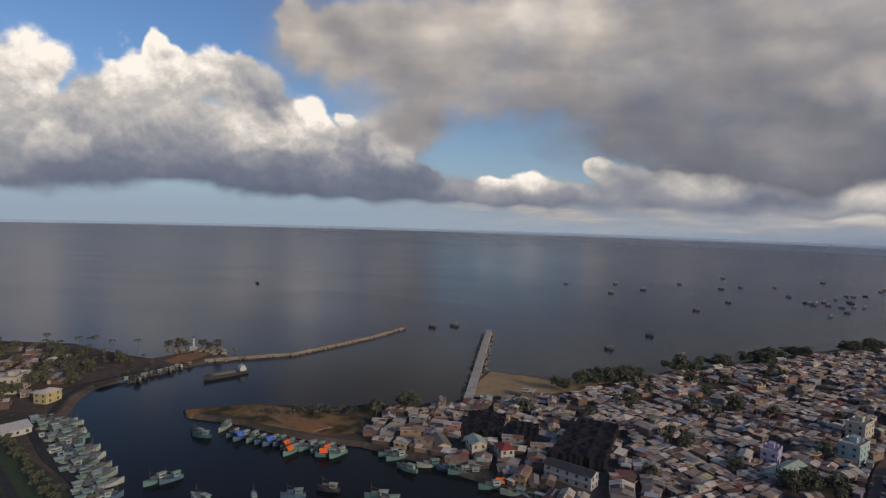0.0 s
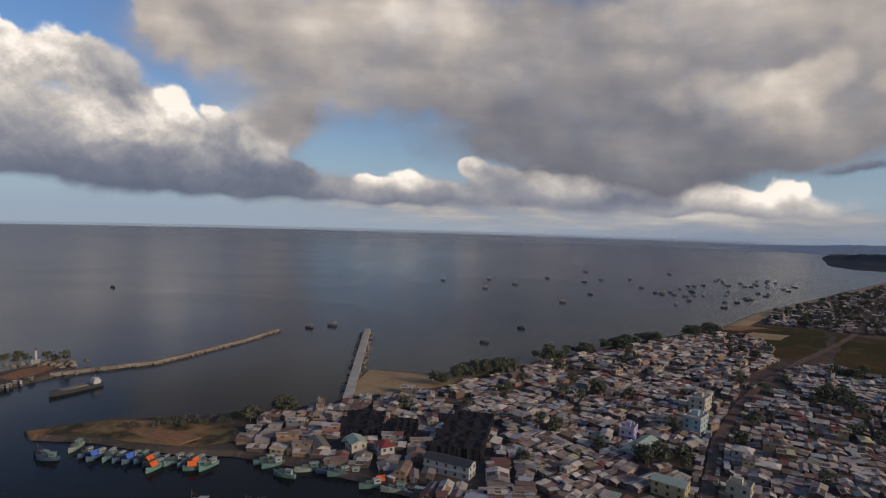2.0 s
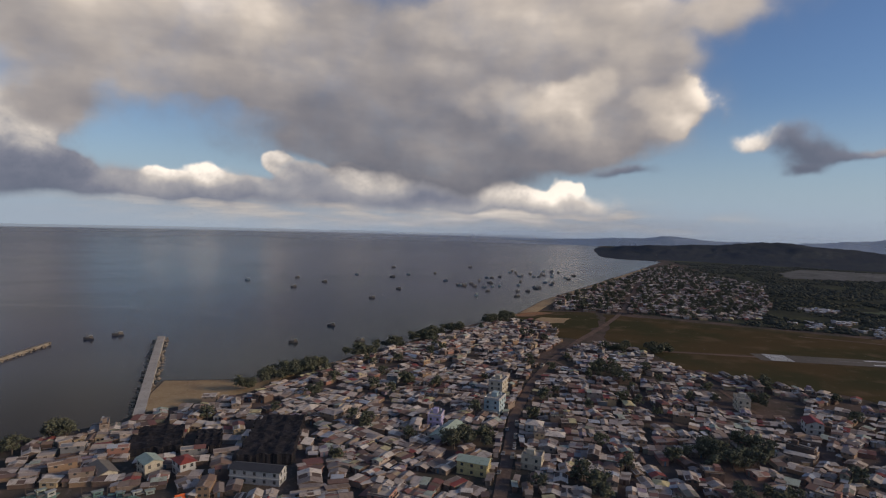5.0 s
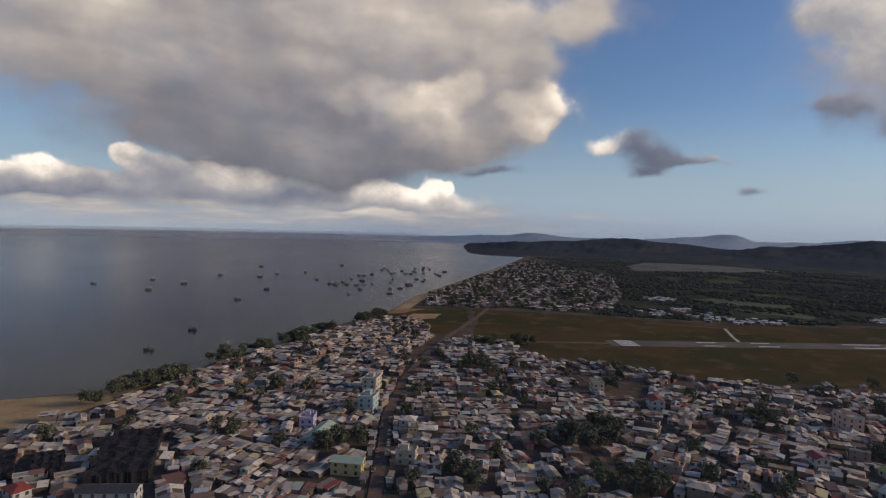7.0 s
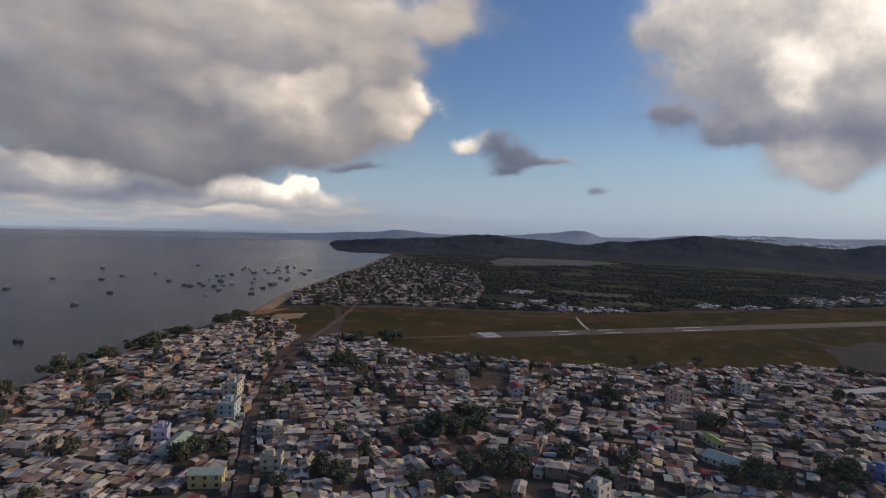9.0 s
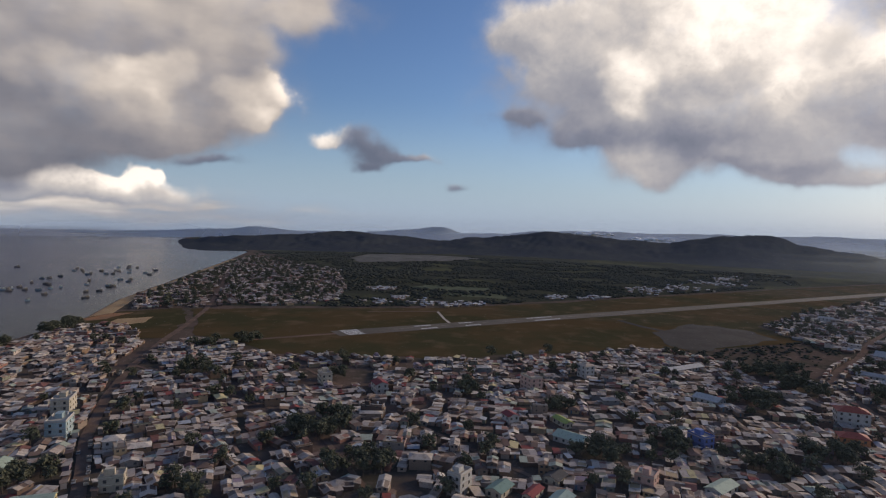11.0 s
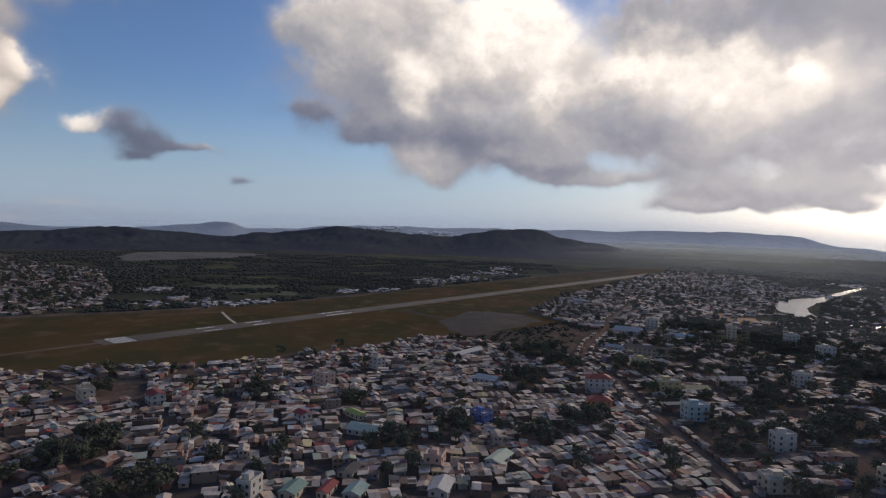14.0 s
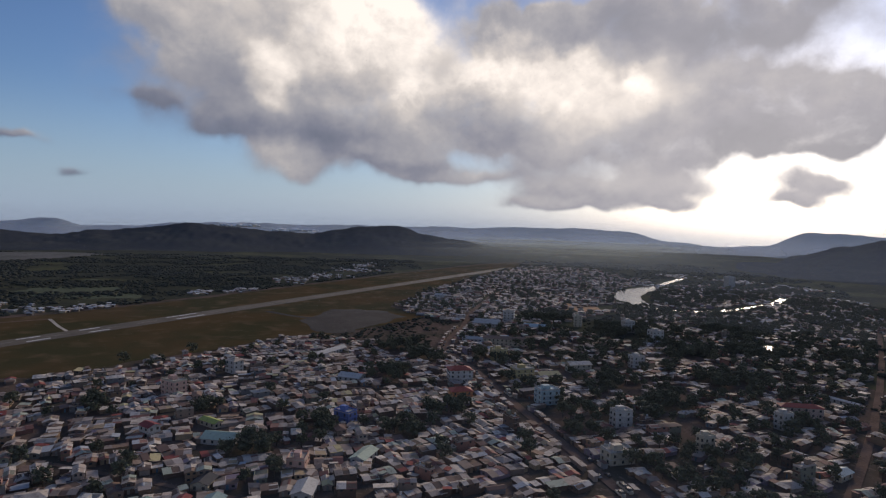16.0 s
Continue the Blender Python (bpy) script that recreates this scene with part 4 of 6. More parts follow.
HOUSE_KINDS = []
for w, l, floors, kind, annex in [(4.2, 7.5, 1, "gable", 0), (4.8, 8, 1, "gable", 3), (5.6, 7.5, 1, "gable", 0), (6.5, 11, 1, "gable", 0), (4.4, 8, 1, "shed", 2.5), (5.2, 7, 1, "shed", 0), (4, 11, 1, "shed", 0), (7, 8.5, 1, "hip", 2.5),
                                  (4.4, 10, 2, "gable", 3), (5.2, 8.5, 2, "gable", 0), (4.2, 11, 2, "flat", 2.5), (5.6, 9, 2, "flat", 0), (4.4, 11, 3, "flat", 0), (6, 8, 1, "gable", 2.5), (8, 14, 1, "gable", 0), (4.8, 6, 1, "shed", 0), (5.2, 11, 2, "hip", 0), (3.6, 6, 1, "gable", 0)]:
    HOUSE_KINDS.append((w, l + annex, house_parts(w, l, floors, kind, annex), floors, kind))
HOUSE_ODDS = [8, 10, 8, 6, 10, 10, 8, 2, 4, 4, 1.2, 1.0, 0.3, 8, 2, 8, 2, 6]
HOUSE_WORDS = {"gable": "weathered corrugated gable roof", "shed": "sloping corrugated tin roof", "hip": "weathered hipped roof", "flat": "flat concrete roof and a water tank"}

# landmark footprints keep the rows of houses away: x, y, clearance
KEEP = [(222, 309, 13), (249, 343, 13), (159, 237, 13), (165, 281, 12), (182, 293, 12), (189, 229, 9), (220, 266, 10), (88, 331, 24), (73, 298, 24), (26, 331, 19), (52, 320, 12), (66, 274, 14), (176, 305, 9), (434, 96, 15), (378, 194, 11), (373, 237, 12),
        (491, 64, 10), (448, -110, 17), (402, -100, 13), (446, -161, 15), (386, -158, 14), (283, -155, 15), (335, -187, 9), (287, -210, 9), (317, -289, 9), (683, -196, 20), (552, -11, 24), (460, -27, 14), (582, -186, 24), (581, -361, 12),
        (-280, 386, 14), (-244, 366, 10), (-227, 309, 12)]
STREET_BLOCKS = [
    # x, y, turn, width, length, storeys, wall, roof kind, roof, label
    (722, -240, -25, 9, 14, 4, M_WHITE, "flat", M_CONCRETE, "white four-storey block near the market"),
    (672, -256, -25, 14, 26, 1, M_WHITE, "gable", M_LTBLUE, "hall with a pale blue curved tin roof"),
    (683, -317, -25, 8, 10, 4, M_CREAM, "flat", M_CONCRETE, "cream four-storey block among trees"),
    (644, -363, 5, 9, 13, 4, M_WHITE, "flat", M_CONCRETE, "pale four-storey block above the trees"),
    (516, -163, 0, 9, 14, 3, M_YELLOW, "flat", M_CONCRETE, "ochre three-storey shophouse on the main street"),
    (452, -185, 5, 10, 18, 1, M_CREAM, "gable", M_YELLOW, "long shed with a pale yellow roof"),
    (470, -220, 5, 10, 20, 2, M_CREAM, "gable", M_ROOF, "two-storey terrace with rusty tin roof"),
    (479, -280, 5, 8, 12, 3, M_WHITE, "flat", M_CONCRETE, "white three-storey house amid gardens"),
    (600, -165, -25, 10, 30, 1, M_WHITE, "gable", M_WHITE, "long white tin-roofed stand beside the field")]
ROOF_MARKS = [
    (330, -313, -20, 8, 26, 3, paint("faded_pink", (0.40, 0.31, 0.27)), "hip", M_BRICKRED, "three-storey faded pink house with a red roof"),
    (362, -374, -75, 4, 32, 1, M_WHITE, "gable", M_WHITE, "long narrow white-roofed shed"),
    (248, -261, 20, 7, 12, 1, M_CREAM, "gable", M_LTBLUE, "low house under a pale blue tin roof"),
    (949, -197, -25, 10, 18, 2, M_WHITE, "gable", M_WHITE, "white hall beside the airfield fence"),
    (258, 70, 78, 8, 12, 1, M_CREAM, "gable", paint("teal_roof", (0.19, 0.30, 0.26)), "house under a teal tin roof"),
    (260, 55, 78, 5, 12, 1, M_CREAM, "gable", M_RED, "narrow house under a dark red tin roof"),
    (259, 42, 78, 8, 11, 1, M_WHITE, "gable", paint("aqua_roof", (0.28, 0.39, 0.36)), "house under a faded aqua tin roof"),
    (267, 4, 78, 9, 14, 1, M_WHITE, "gable", M_WHITE, "house under a large white tin roof"),
    (295, 8, 78, 9, 10, 2, M_PINK, "flat", M_CONCRETE, "two-storey salmon pink house"),
    (251, 87, 78, 7, 10, 3, M_WHITE, "flat", M_CONCRETE, "white three-storey house with roof terrace"),
    (365, 60, -45, 6, 14, 1, M_CREAM, "gable", paint("lime_roof", (0.34, 0.38, 0.10)), "low shed under a lime green roof"),
    (364, -18, -45, 8, 12, 2, paint("blue_wall", (0.14, 0.20, 0.46)), "flat", M_CONCRETE, "bright blue two-storey house"),
    (303, -25, 60, 8, 16, 1, M_WHITE, "gable", M_GREENROOF, "long house under a pale green roof"),
    (338, 50, -20, 12, 18, 1, M_WHITE, "gable", M_GREENROOF, "wide workshop under a pale tin roof"),
    (351, 90, -45, 7, 9, 2, M_WHITE, "gable", M_RED, "white house with a red tin roof"),
    (281, 49, 75, 8, 10, 1, M_CREAM, "gable", M_RUST, "house under a dark tarred roof"),
    (21, 305, 15, 8, 11, 2, M_CREAM, "gable", M_GREENROOF, "riverside house with a pale green roof"),
    (2, 312, 15, 8, 16, 1, M_CREAM, "gable", M_DECK, "riverside shed with a tan tin roof"),
    (35, 298, 15, 7, 10, 2, M_WHITE, "hip", M_BRICKRED, "white riverside house with a red tiled roof")]
STREET_BLOCKS += ROOF_MARKS
KEEP += [(b[0], b[1], max(b[3], b[4]) * 0.5 + 3.0) for b in STREET_BLOCKS]
GREEN = [(386, 238, 12), (176, 268, 13), (193, 387, 8), (276, 187, 16), (355, 345, 14), (468, 385, 14), (435, 406, 12), (134, 321, 7), (296, 190, 18), (255, 143, 17), (322, 34, 15), (350, 1, 12), (466, -56, 17), (375, -85, 14),
         (392, 69, 9), (407, 135, 9), (570, -83, 25), (338, -50, 12), (347, -205, 15), (368, -242, 18), (531, -364, 26), (420, -330, 28), (419, -218, 14), (523, -100, 18), (641, -363, 40), (752, -300, 35), (649, -507, 45), (520, -440, 30), (200, 200, 8)]
POND = (545, -475, 18)
QUARTERS = [
    # outline, heading of the rows, share of plots built, cell size
    ([(62, 150), (50, 256), (24, 277), (2, 294), (-36, 317), (-42, 350), (-30, 368), (10, 380), (40, 400), (84, 412), (100, 330), (104, 240), (90, 150)], -15, 0.99, 60),
    ([(90, 150), (104, 240), (100, 330), (84, 412), (130, 442), (160, 456), (200, 480), (280, 522), (370, 565), (440, 600), (480, 560), (416, 470), (354, 421),
      (287, 362), (228, 304), (195, 264), (168, 235), (148, 205), (118, 112)], -58, 0.97, 60),
    ([(165, 205), (205, 252), (236, 292), (293, 350), (362, 408), (420, 442), (458, 440), (456, 402), (430, 329), (456, 271), (466, 240), (150, 100)], -45, 0.95, 65),
    ([(150, 100), (466, 240), (478, 206), (520, 147), (580, 75), (628, 33), (630, 0), (600, -60), (560, -110), (480, -120), (300, -128),
      (200, -130), (140, 0)], -75, 0.95, 65)]
QUARTERS += [
    ([(240, -152), (421, -145), (560, -132), (640, -160), (690, -185), (680, -280), (560, -340), (420, -420), (250, -330), (180, -180)], 10, 0.70, 80),
    ([(690, -185), (800, -120), (870, -112), (1090, -215), (1700, -600), (1650, -800), (1250, -760), (950, -480), (800, -430), (690, -280)], -25, 0.88, 140),
    ([(560, 640), (620, 712), (930, 900), (1350, 1150), (1520, 1240), (1340, 930), (1250, 770), (970, 572), (770, 470), (690, 500), (640, 575)], -48, 0.80, 140),
    ([(250, -330), (420, -420), (560, -340), (800, -430), (950, -480), (1250, -760), (1100, -1000), (800, -900), (500, -700), (300, -480)], 20, 0.64, 120),
    ([(-260, 350), (-300, 330), (-420, 380), (-480, 480), (-380, 505), (-300, 480), (-262, 420)], 20, 0.6, 50)]
FAR_HAMLETS = [(a, b, 45) for a, b in [(1422, -942), (1281, -1005), (1136, -1037), (881, -748), (920, -938), (711, -588), (759, -744), (1040, -754), (731, -787), (1138, -729)]]
HAMLETS = [(790, 416, 18), (852, 408, 16), (815, 343, 24), (825, 300, 26), (838, 270, 18), (953, 477, 20), (1004, 184, 26), (1038, 120, 30), (1220, 48, 40), (1310, -8, 45), (1480, -91, 45), (1640, -130, 40), (1161, 758, 40), (949, 494, 20)]
HAMLETS += FAR_HAMLETS
WAYS = [(ROAD_COAST, 6.4), (ROAD_MAIN, 7.0), (ROAD_EAST, 6.0)] + [(lane, 3.4) for lane in LANES]


RIVER = [(800, -350), (860, -470), (868, -512), (826, -522), (803, -560), (806, -610), (842, -690), (888, -778), (960, -860)]
RIVER_EAST = [(900, -518), (985, -560), (1090, -635), (1172, -728), (1264, -816), (1391, -942)]


def free(x, y, pad=0.0):
    if any(math.hypot(x - a, y - b) < r * 0.58 + pad for a, b, r in KEEP) or any(math.hypot(x - a, y - b) < r for a, b, r in GREEN):
        return False
    if math.hypot(x - POND[0], y - POND[1]) < POND[2] + 6:
        return False
    return all(gap_to(x, y, line) > r for line, r in WAYS)


plots, gaps = [], []
for outline, heading, share, cell in QUARTERS:
    xs, ys = [p[0] for p in outline], [p[1] for p in outline]
    far = math.hypot(sum(xs) / len(xs), sum(ys) / len(ys)) > 800
    seeds = [(rng.uniform(min(xs), max(xs)), rng.uniform(min(ys), max(ys))) for _ in range(int((max(xs) - min(xs)) * (max(ys) - min(ys)) / cell ** 2) + 1)]
    sx, sy = np.array([p[0] for p in seeds]), np.array([p[1] for p in seeds])
    for si, (cx, cy) in enumerate(seeds):
        a = radians(heading + rng.choice((0, 0, 0, 0, 0, 0, 90, 14)) + rng.uniform(-7, 7))
        ca, sa = math.cos(a), math.sin(a)
        reach = cell * 2.4
        v = -reach
        while v < reach:
            deep = rng.uniform(8.5, 14.0)
            u = -reach + rng.uniform(0, 6)
            while u < reach:
                kind = rng.choices(range(len(HOUSE_KINDS)), HOUSE_ODDS)[0]
                w, l = HOUSE_KINDS[kind][:2]
                turned = rng.random() < 0.24
                wide, long = (l, w) if turned else (w, l)
                stretch = max(0.85, min(1.45, deep / long)) * rng.uniform(0.92, 1.05)
                o = v + deep / 2 + rng.uniform(-1.3, 1.3)
                x, y = cx + (u + wide / 2) * ca - o * sa, cy + (u + wide / 2) * sa + o * ca
                u += wide * 1.02 + rng.choice((0.0, 0.1, 0.2, 0.4, 0.9, 1.6))
                dd = np.hypot(sx - x, sy - y)
                if dd.argmin() != si or not inside(x, y, outline):
                    continue
                near = np.partition(dd, 1)[1] - dd[si] if len(seeds) > 1 else 99
                if near < 3 or not free(x, y, 2.0) or gap_to(x, y, RIVER) < 19 or gap_to(x, y, RIVER_EAST) < 34:
                    continue
                if noise.noise(Vector((x / 45, y / 45, 7))) * 0.5 + 0.5 + rng.uniform(-0.22, 0.22) > share + 0.02 or rng.random() > share - 0.02:
                    gaps.append((x, y))
                    continue
                plots.append((x, y, a + (math.pi / 2 if turned else 0) + radians(rng.gauss(0, 8)) + rng.choice((0, math.pi)), kind, *((stretch, 1.0) if turned else (rng.uniform(0.86, 1.12), stretch))))
            v += deep + rng.choice((0.1, 0.4, 0.8, 1.8))
hamlet_plots = []
for cx, cy, r in HAMLETS:
    for _ in range(int(r * 0.9)):
        x, y = cx + rng.gauss(0, r * 0.7), cy + rng.gauss(0, r * 0.55)
        if not inside(x, y, FIELD):
            hamlet_plots.append((x, y, radians(rng.uniform(-70, 20)), rng.choice((0, 1, 2, 4, 5, 15, 17)), rng.uniform(0.8, 1.15), rng.uniform(0.8, 1.15)))

plots.sort(key=lambda p: math.hypot(p[0], p[1] * 0.9))
in_sight = [p for p in plots if math.degrees(math.atan2(p[0], p[1])) > -40]
NEAR = 255
FLOOR_WORD = {1: "single-storey", 2: "two-storey", 3: "three-storey"}
made = {}
for x, y, a, kind, sx, sy in in_sight[:NEAR]:
    w, l, parts, floors, roof = HOUSE_KINDS[kind]
    m = pose(x, y, LAND_Z, 0, 0, math.degrees(a)) @ Matrix.Diagonal((sx, sy, rng.uniform(0.9, 1.25), 1))
    if kind in made:
        copy_thing(made[kind], m)
        continue
    home = new("house")
    home.matrix_basis = m
    tagged(home, f"{FLOOR_WORD[floors]} town house with {HOUSE_WORDS[roof]}", "house", "houses of the town")
    for name, shape, mat in parts:
        part(name, shape.mesh(name, mat), home)
    made[kind] = home

# the rest of the town, too many to count
SLOTS = [M_WALL, M_ROOF, M_CONCRETE, M_GLASS, M_DOOR, M_STEEL]
packed = []
for w, l, parts, floors, roof in HOUSE_KINDS:
    vs, fs, ix = [], [], []
    for name, shape, mat in parts:
        b = len(vs)
        vs += shape.v
        fs += [tuple(b + i for i in q) for q in shape.f]
        ix += [SLOTS.index(mat)] * len(shape.f)
    packed.append((np.array(vs), fs, ix))


def town(name, chosen, label, slots):
    vs, fs, ix, count = [], [], [], 0
    for x, y, a, kind, kx, ky in chosen:
        pv, pf, pi = packed[kind]
        ca, sa = math.cos(a), math.sin(a)
        q = pv.copy()
        q[:, 0], q[:, 1] = pv[:, 0] * ca * kx - pv[:, 1] * sa * ky + x, pv[:, 0] * sa * kx + pv[:, 1] * ca * ky + y
        q[:, 2] = pv[:, 2] * rng.uniform(0.9, 1.15) + LAND_Z
        vs.append(q)
        fs += [tuple(count + i for i in f) for f in pf]
        ix += pi
        count += len(pv)
    if vs:
        tagged(new(name, mesh_of(name, np.concatenate(vs).tolist(), fs, slots, ix)), label, "houses", kind="stuff")


# odd lean-tos and tin shelters squeezed in between
SHELTERS = [house_parts(w, l, 1, "shed")[:2] for w, l in ((2.4, 3.6), (3.0, 4.6), (2.2, 6.0))]
sv, sf, si = [], [], []
for x, y, a, kind, sx, sy in in_sight[:2600]:
    if rng.random() < 0.55:
        continue
    side, d = rng.uniform(0, math.tau), rng.uniform(4.0, 6.5)
    x, y, a = x + math.cos(side) * d, y + math.sin(side) * d, a + rng.gauss(0, 0.35)
    if any(gap_to(x, y, line) < r * 0.6 for line, r in WAYS[:2]) or any(math.hypot(x - p, y - q) < r for p, q, r in KEEP):
        continue
    ca, sa, lift = math.cos(a), math.sin(a), rng.uniform(-0.4, 1.2)
    for name, shape, mat in rng.choice(SHELTERS):
        b = len(sv)
        sv += [(x + p[0] * ca - p[1] * sa, y + p[0] * sa + p[1] * ca, LAND_Z + p[2] + lift) for p in shape.v]
        sf += [tuple(b + i for i in q) for q in shape.f]
        si += [0 if mat is M_WALL else 1] * len(shape.f)
for line in (ROAD_MAIN[1:8], ROAD_COAST[1:6]):
    for (x0, y0), (x1, y1) in zip(line, line[1:]):
        run, a = math.hypot(x1 - x0, y1 - y0), math.atan2(y1 - y0, x1 - x0)
        for k in range(int(run / 4.2)):
            for side in (-1, 1):
                if rng.random() < 0.58:
                    continue
                t, o = (k + rng.random()) * 4.2 / run, side * rng.uniform(5.4, 6.6)
                x, y = x0 + (x1 - x0) * t - math.sin(a) * o, y0 + (y1 - y0) * t + math.cos(a) * o
                turn = a + (0 if side < 0 else math.pi) + rng.gauss(0, 0.1)
                ca, sa, lift = math.cos(turn), math.sin(turn), rng.uniform(-0.3, 0.5)
                for name, shape, mat in rng.choice(SHELTERS):
                    b = len(sv)
                    sv += [(x + p[1] * ca - p[0] * sa, y + p[1] * sa + p[0] * ca, LAND_Z + p[2] + lift) for p in shape.v]
                    sf += [tuple(b + i for i in q) for q in shape.f]
                    si += [0 if mat is M_WALL else 1] * len(shape.f)
tagged(new("tin_shelters", mesh_of("tin_shelters", sv, sf, [M_WALL, M_ROOF], si)), "jumble of small tin lean-tos between the houses", "shelters", kind="stuff")

town("town_houses", in_sight[NEAR:], "dense spread of low houses with grey and rusty tin roofs", SLOTS)
M_PALEROOF = material("pale_tin_roof", stained([(0.0, (0.62, 0.60, 0.57)), (0.4, (0.50, 0.48, 0.46)), (0.7, (0.66, 0.64, 0.62))], (0.2, 0.17, 0.15), 0.4, 0.3), 0.8, 0, 1, 0.1)
town("hamlet_houses", hamlet_plots, "scattered hamlets with pale tin roofs among the woods", [M_PALEROOF if mat is M_ROOF else mat for mat in SLOTS])


# ---- landmark buildings ----
def building(x, y, turn, w, l, floors, wall, roof_kind, roof_mat, label, name="building", bays=None, trim=None):
    """A larger building with windows in every bay and storey, ledges and its own roof."""
    top = new(name)
    top.matrix_basis = pose(x, y, LAND_Z, 0, 0, turn)
    tagged(top, label, "building")
    h = floors * 3.3
    rise = {"gable": w * 0.18, "hip": w * 0.22, "flat": 0}[roof_kind]
    part("wall", walls(w, l, h, rise, roof_kind).mesh("wall", wall), top)
    s = Shape()
    if roof_kind == "flat":
        part("roof", s.box(-w / 2 - 0.3, -l / 2 - 0.3, h, w / 2 + 0.3, l / 2 + 0.3, h + 0.25).mesh("roof", roof_mat), top)
        for q in ((-w / 2, -l / 2, w / 2, -l / 2 + 0.2), (-w / 2, l / 2 - 0.2, w / 2, l / 2), (-w / 2, -l / 2 + 0.2, -w / 2 + 0.2, l / 2 - 0.2), (w / 2 - 0.2, -l / 2 + 0.2, w / 2, l / 2 - 0.2)):
            part("parapet", Shape().box(q[0], q[1], h + 0.25, q[2], q[3], h + 1.15).mesh("parapet", trim or wall), top)
        part("stair_head", Shape().box(-w * 0.2, -l * 0.1, h + 0.25, w * 0.15, l * 0.15 + 1.5, h + 3.0).mesh("stair_head", wall), top)
        tank = Shape().tube((w * 0.28, l * 0.2, h + 1.0), (w * 0.28, l * 0.2, h + 2.6), 0.7, 0.7, 10)
        part("water_tank", tank.mesh("water_tank", M_STEEL), top, "steel water tank")
    else:
        {"gable": gable, "hip": hip}[roof_kind](s, w, l, h, rise, 0.6)
        part("roof", s.mesh("roof", roof_mat), top)
    for k in range(floors):
        z = k * 3.3
        if k:
            part("ledge", Shape().box(-w / 2 - 0.35, -l / 2 - 0.35, z - 0.12, w / 2 + 0.35, l / 2 + 0.35, z + 0.08).mesh("ledge", trim or wall), top)
        nx, ny = max(2, int(w / 3.8)), max(2, int(l / 4.2))
        pane = Shape().box(-0.65, -0.05, 0, 0.65, 0.05, 1.5).mesh("window", M_GLASS)
        for i in range(nx):
            for side in (-1, 1):
                part("window", pane, top, m=pose((i + 0.5) / nx * w - w / 2, side * (l / 2 + 0.03), z + 0.95))
        for i in range(ny):
            for side in (-1, 1):
                part("window", pane, top, m=pose(side * (w / 2 + 0.03), (i + 0.5) / ny * l - l / 2, z + 0.95, 0, 0, 90))
    return top


building(222, 309, -52, 10, 15, 3, M_LTBLUE, "flat", M_CONCRETE, "three-storey pale blue building with white ledges by the road", trim=M_WHITE)
building(249, 343, -52, 10, 15, 3, M_CREAM, "flat", M_CONCRETE, "three-storey cream building by the road", trim=M_WHITE)
building(159, 237, 40, 8, 15, 2, M_YELLOW, "gable", M_GREENROOF, "two-storey yellow building with a pale green roof")
building(173, 287, -54, 9, 28, 1, M_WHITE, "gable", M_GREENROOF, "long white hall with a pale green tin roof")
building(189, 229, 40, 8, 10, 2, M_CREAM, "flat", M_CONCRETE, "two-storey cream building with balconies")
building(220, 266, 40, 8, 9, 2, M_WHITE, "hip", M_ROOF, "two-storey white house beside the road")
building(176, 305, -40, 8, 12, 2, M_LILAC, "flat", M_CONCRETE, "two-storey lilac painted house")
building(434, 96, -45, 10, 15, 3, M_PINK, "flat", M_CONCRETE, "three-storey pink building among tin roofs", trim=M_CREAM)
building(378, 194, -45, 9, 12, 2, M_WHITE, "gable", M_RED, "white house with a bright red roof")
building(373, 237, -45, 8, 13, 3, M_CREAM, "flat", M_CONCRETE, "three-storey cream building at the airfield's edge")
building(491, 64, -45, 9, 11, 3, M_WHITE, "hip", M_ROOF, "three-storey white house near the airfield")
building(448, -110, 0, 12, 18, 3, M_WHITE, "hip", M_BRICKRED, "white hotel with red tiled roof on the main street", name="hotel")
building(402, -100, 0, 10, 15, 2, paint("orange_wall", (0.50, 0.22, 0.10)), "hip", M_BRICKRED, "orange two-storey building on the main street")
building(446, -161, 5, 11, 16, 3, M_YELLOW, "flat", M_CONCRETE, "yellow three-storey building on the main street", trim=M_CREAM)
building(386, -158, 5, 11, 14, 3, M_LTBLUE, "flat", M_LTBLUE, "three-storey light blue building on the main street", name="hotel", trim=M_WHITE)
building(283, -157, 5, 10, 15, 2, M_CREAM, "flat", M_CONCRETE, "large cream building on the main street", trim=M_WHITE)
building(335, -187, 5, 7, 12, 3, M_WHITE, "flat", M_CONCRETE, "narrow white three-storey house")
building(287, -212, 10, 6, 8, 3, M_CREAM, "flat", M_CONCRETE, "narrow cream three-storey house among trees")
building(317, -289, 10, 7, 9, 3, M_WHITE, "flat", M_CONCRETE, "white three-storey house among trees")
building(1125, -870, 0, 16, 16, 8, paint("grey_tower", (0.30, 0.30, 0.30)), "flat", M_CONCRETE, "far grey tower block above the trees", name="tower_block")
building(683, -200, -25, 20, 30, 2, M_WHITE, "gable", M_WHITE, "large white market hall", name="hall")
building(552, -11, 52, 10, 42, 1, M_WHITE, "gable", M_WHITE, "long low white hall beside the airfield", name="hall")
building(460, -27, -30, 12, 18, 1, M_WHITE, "gable", M_WHITE, "white tin-roofed hall among trees", name="hall")
building(582, -190, -25, 12, 44, 2, M_CREAM, "gable", M_ROOF, "long two-storey school beside a playing field", name="school")
building(581, -361, 5, 10, 14, 4, M_WHITE, "flat", M_CONCRETE, "white four-storey building among trees")
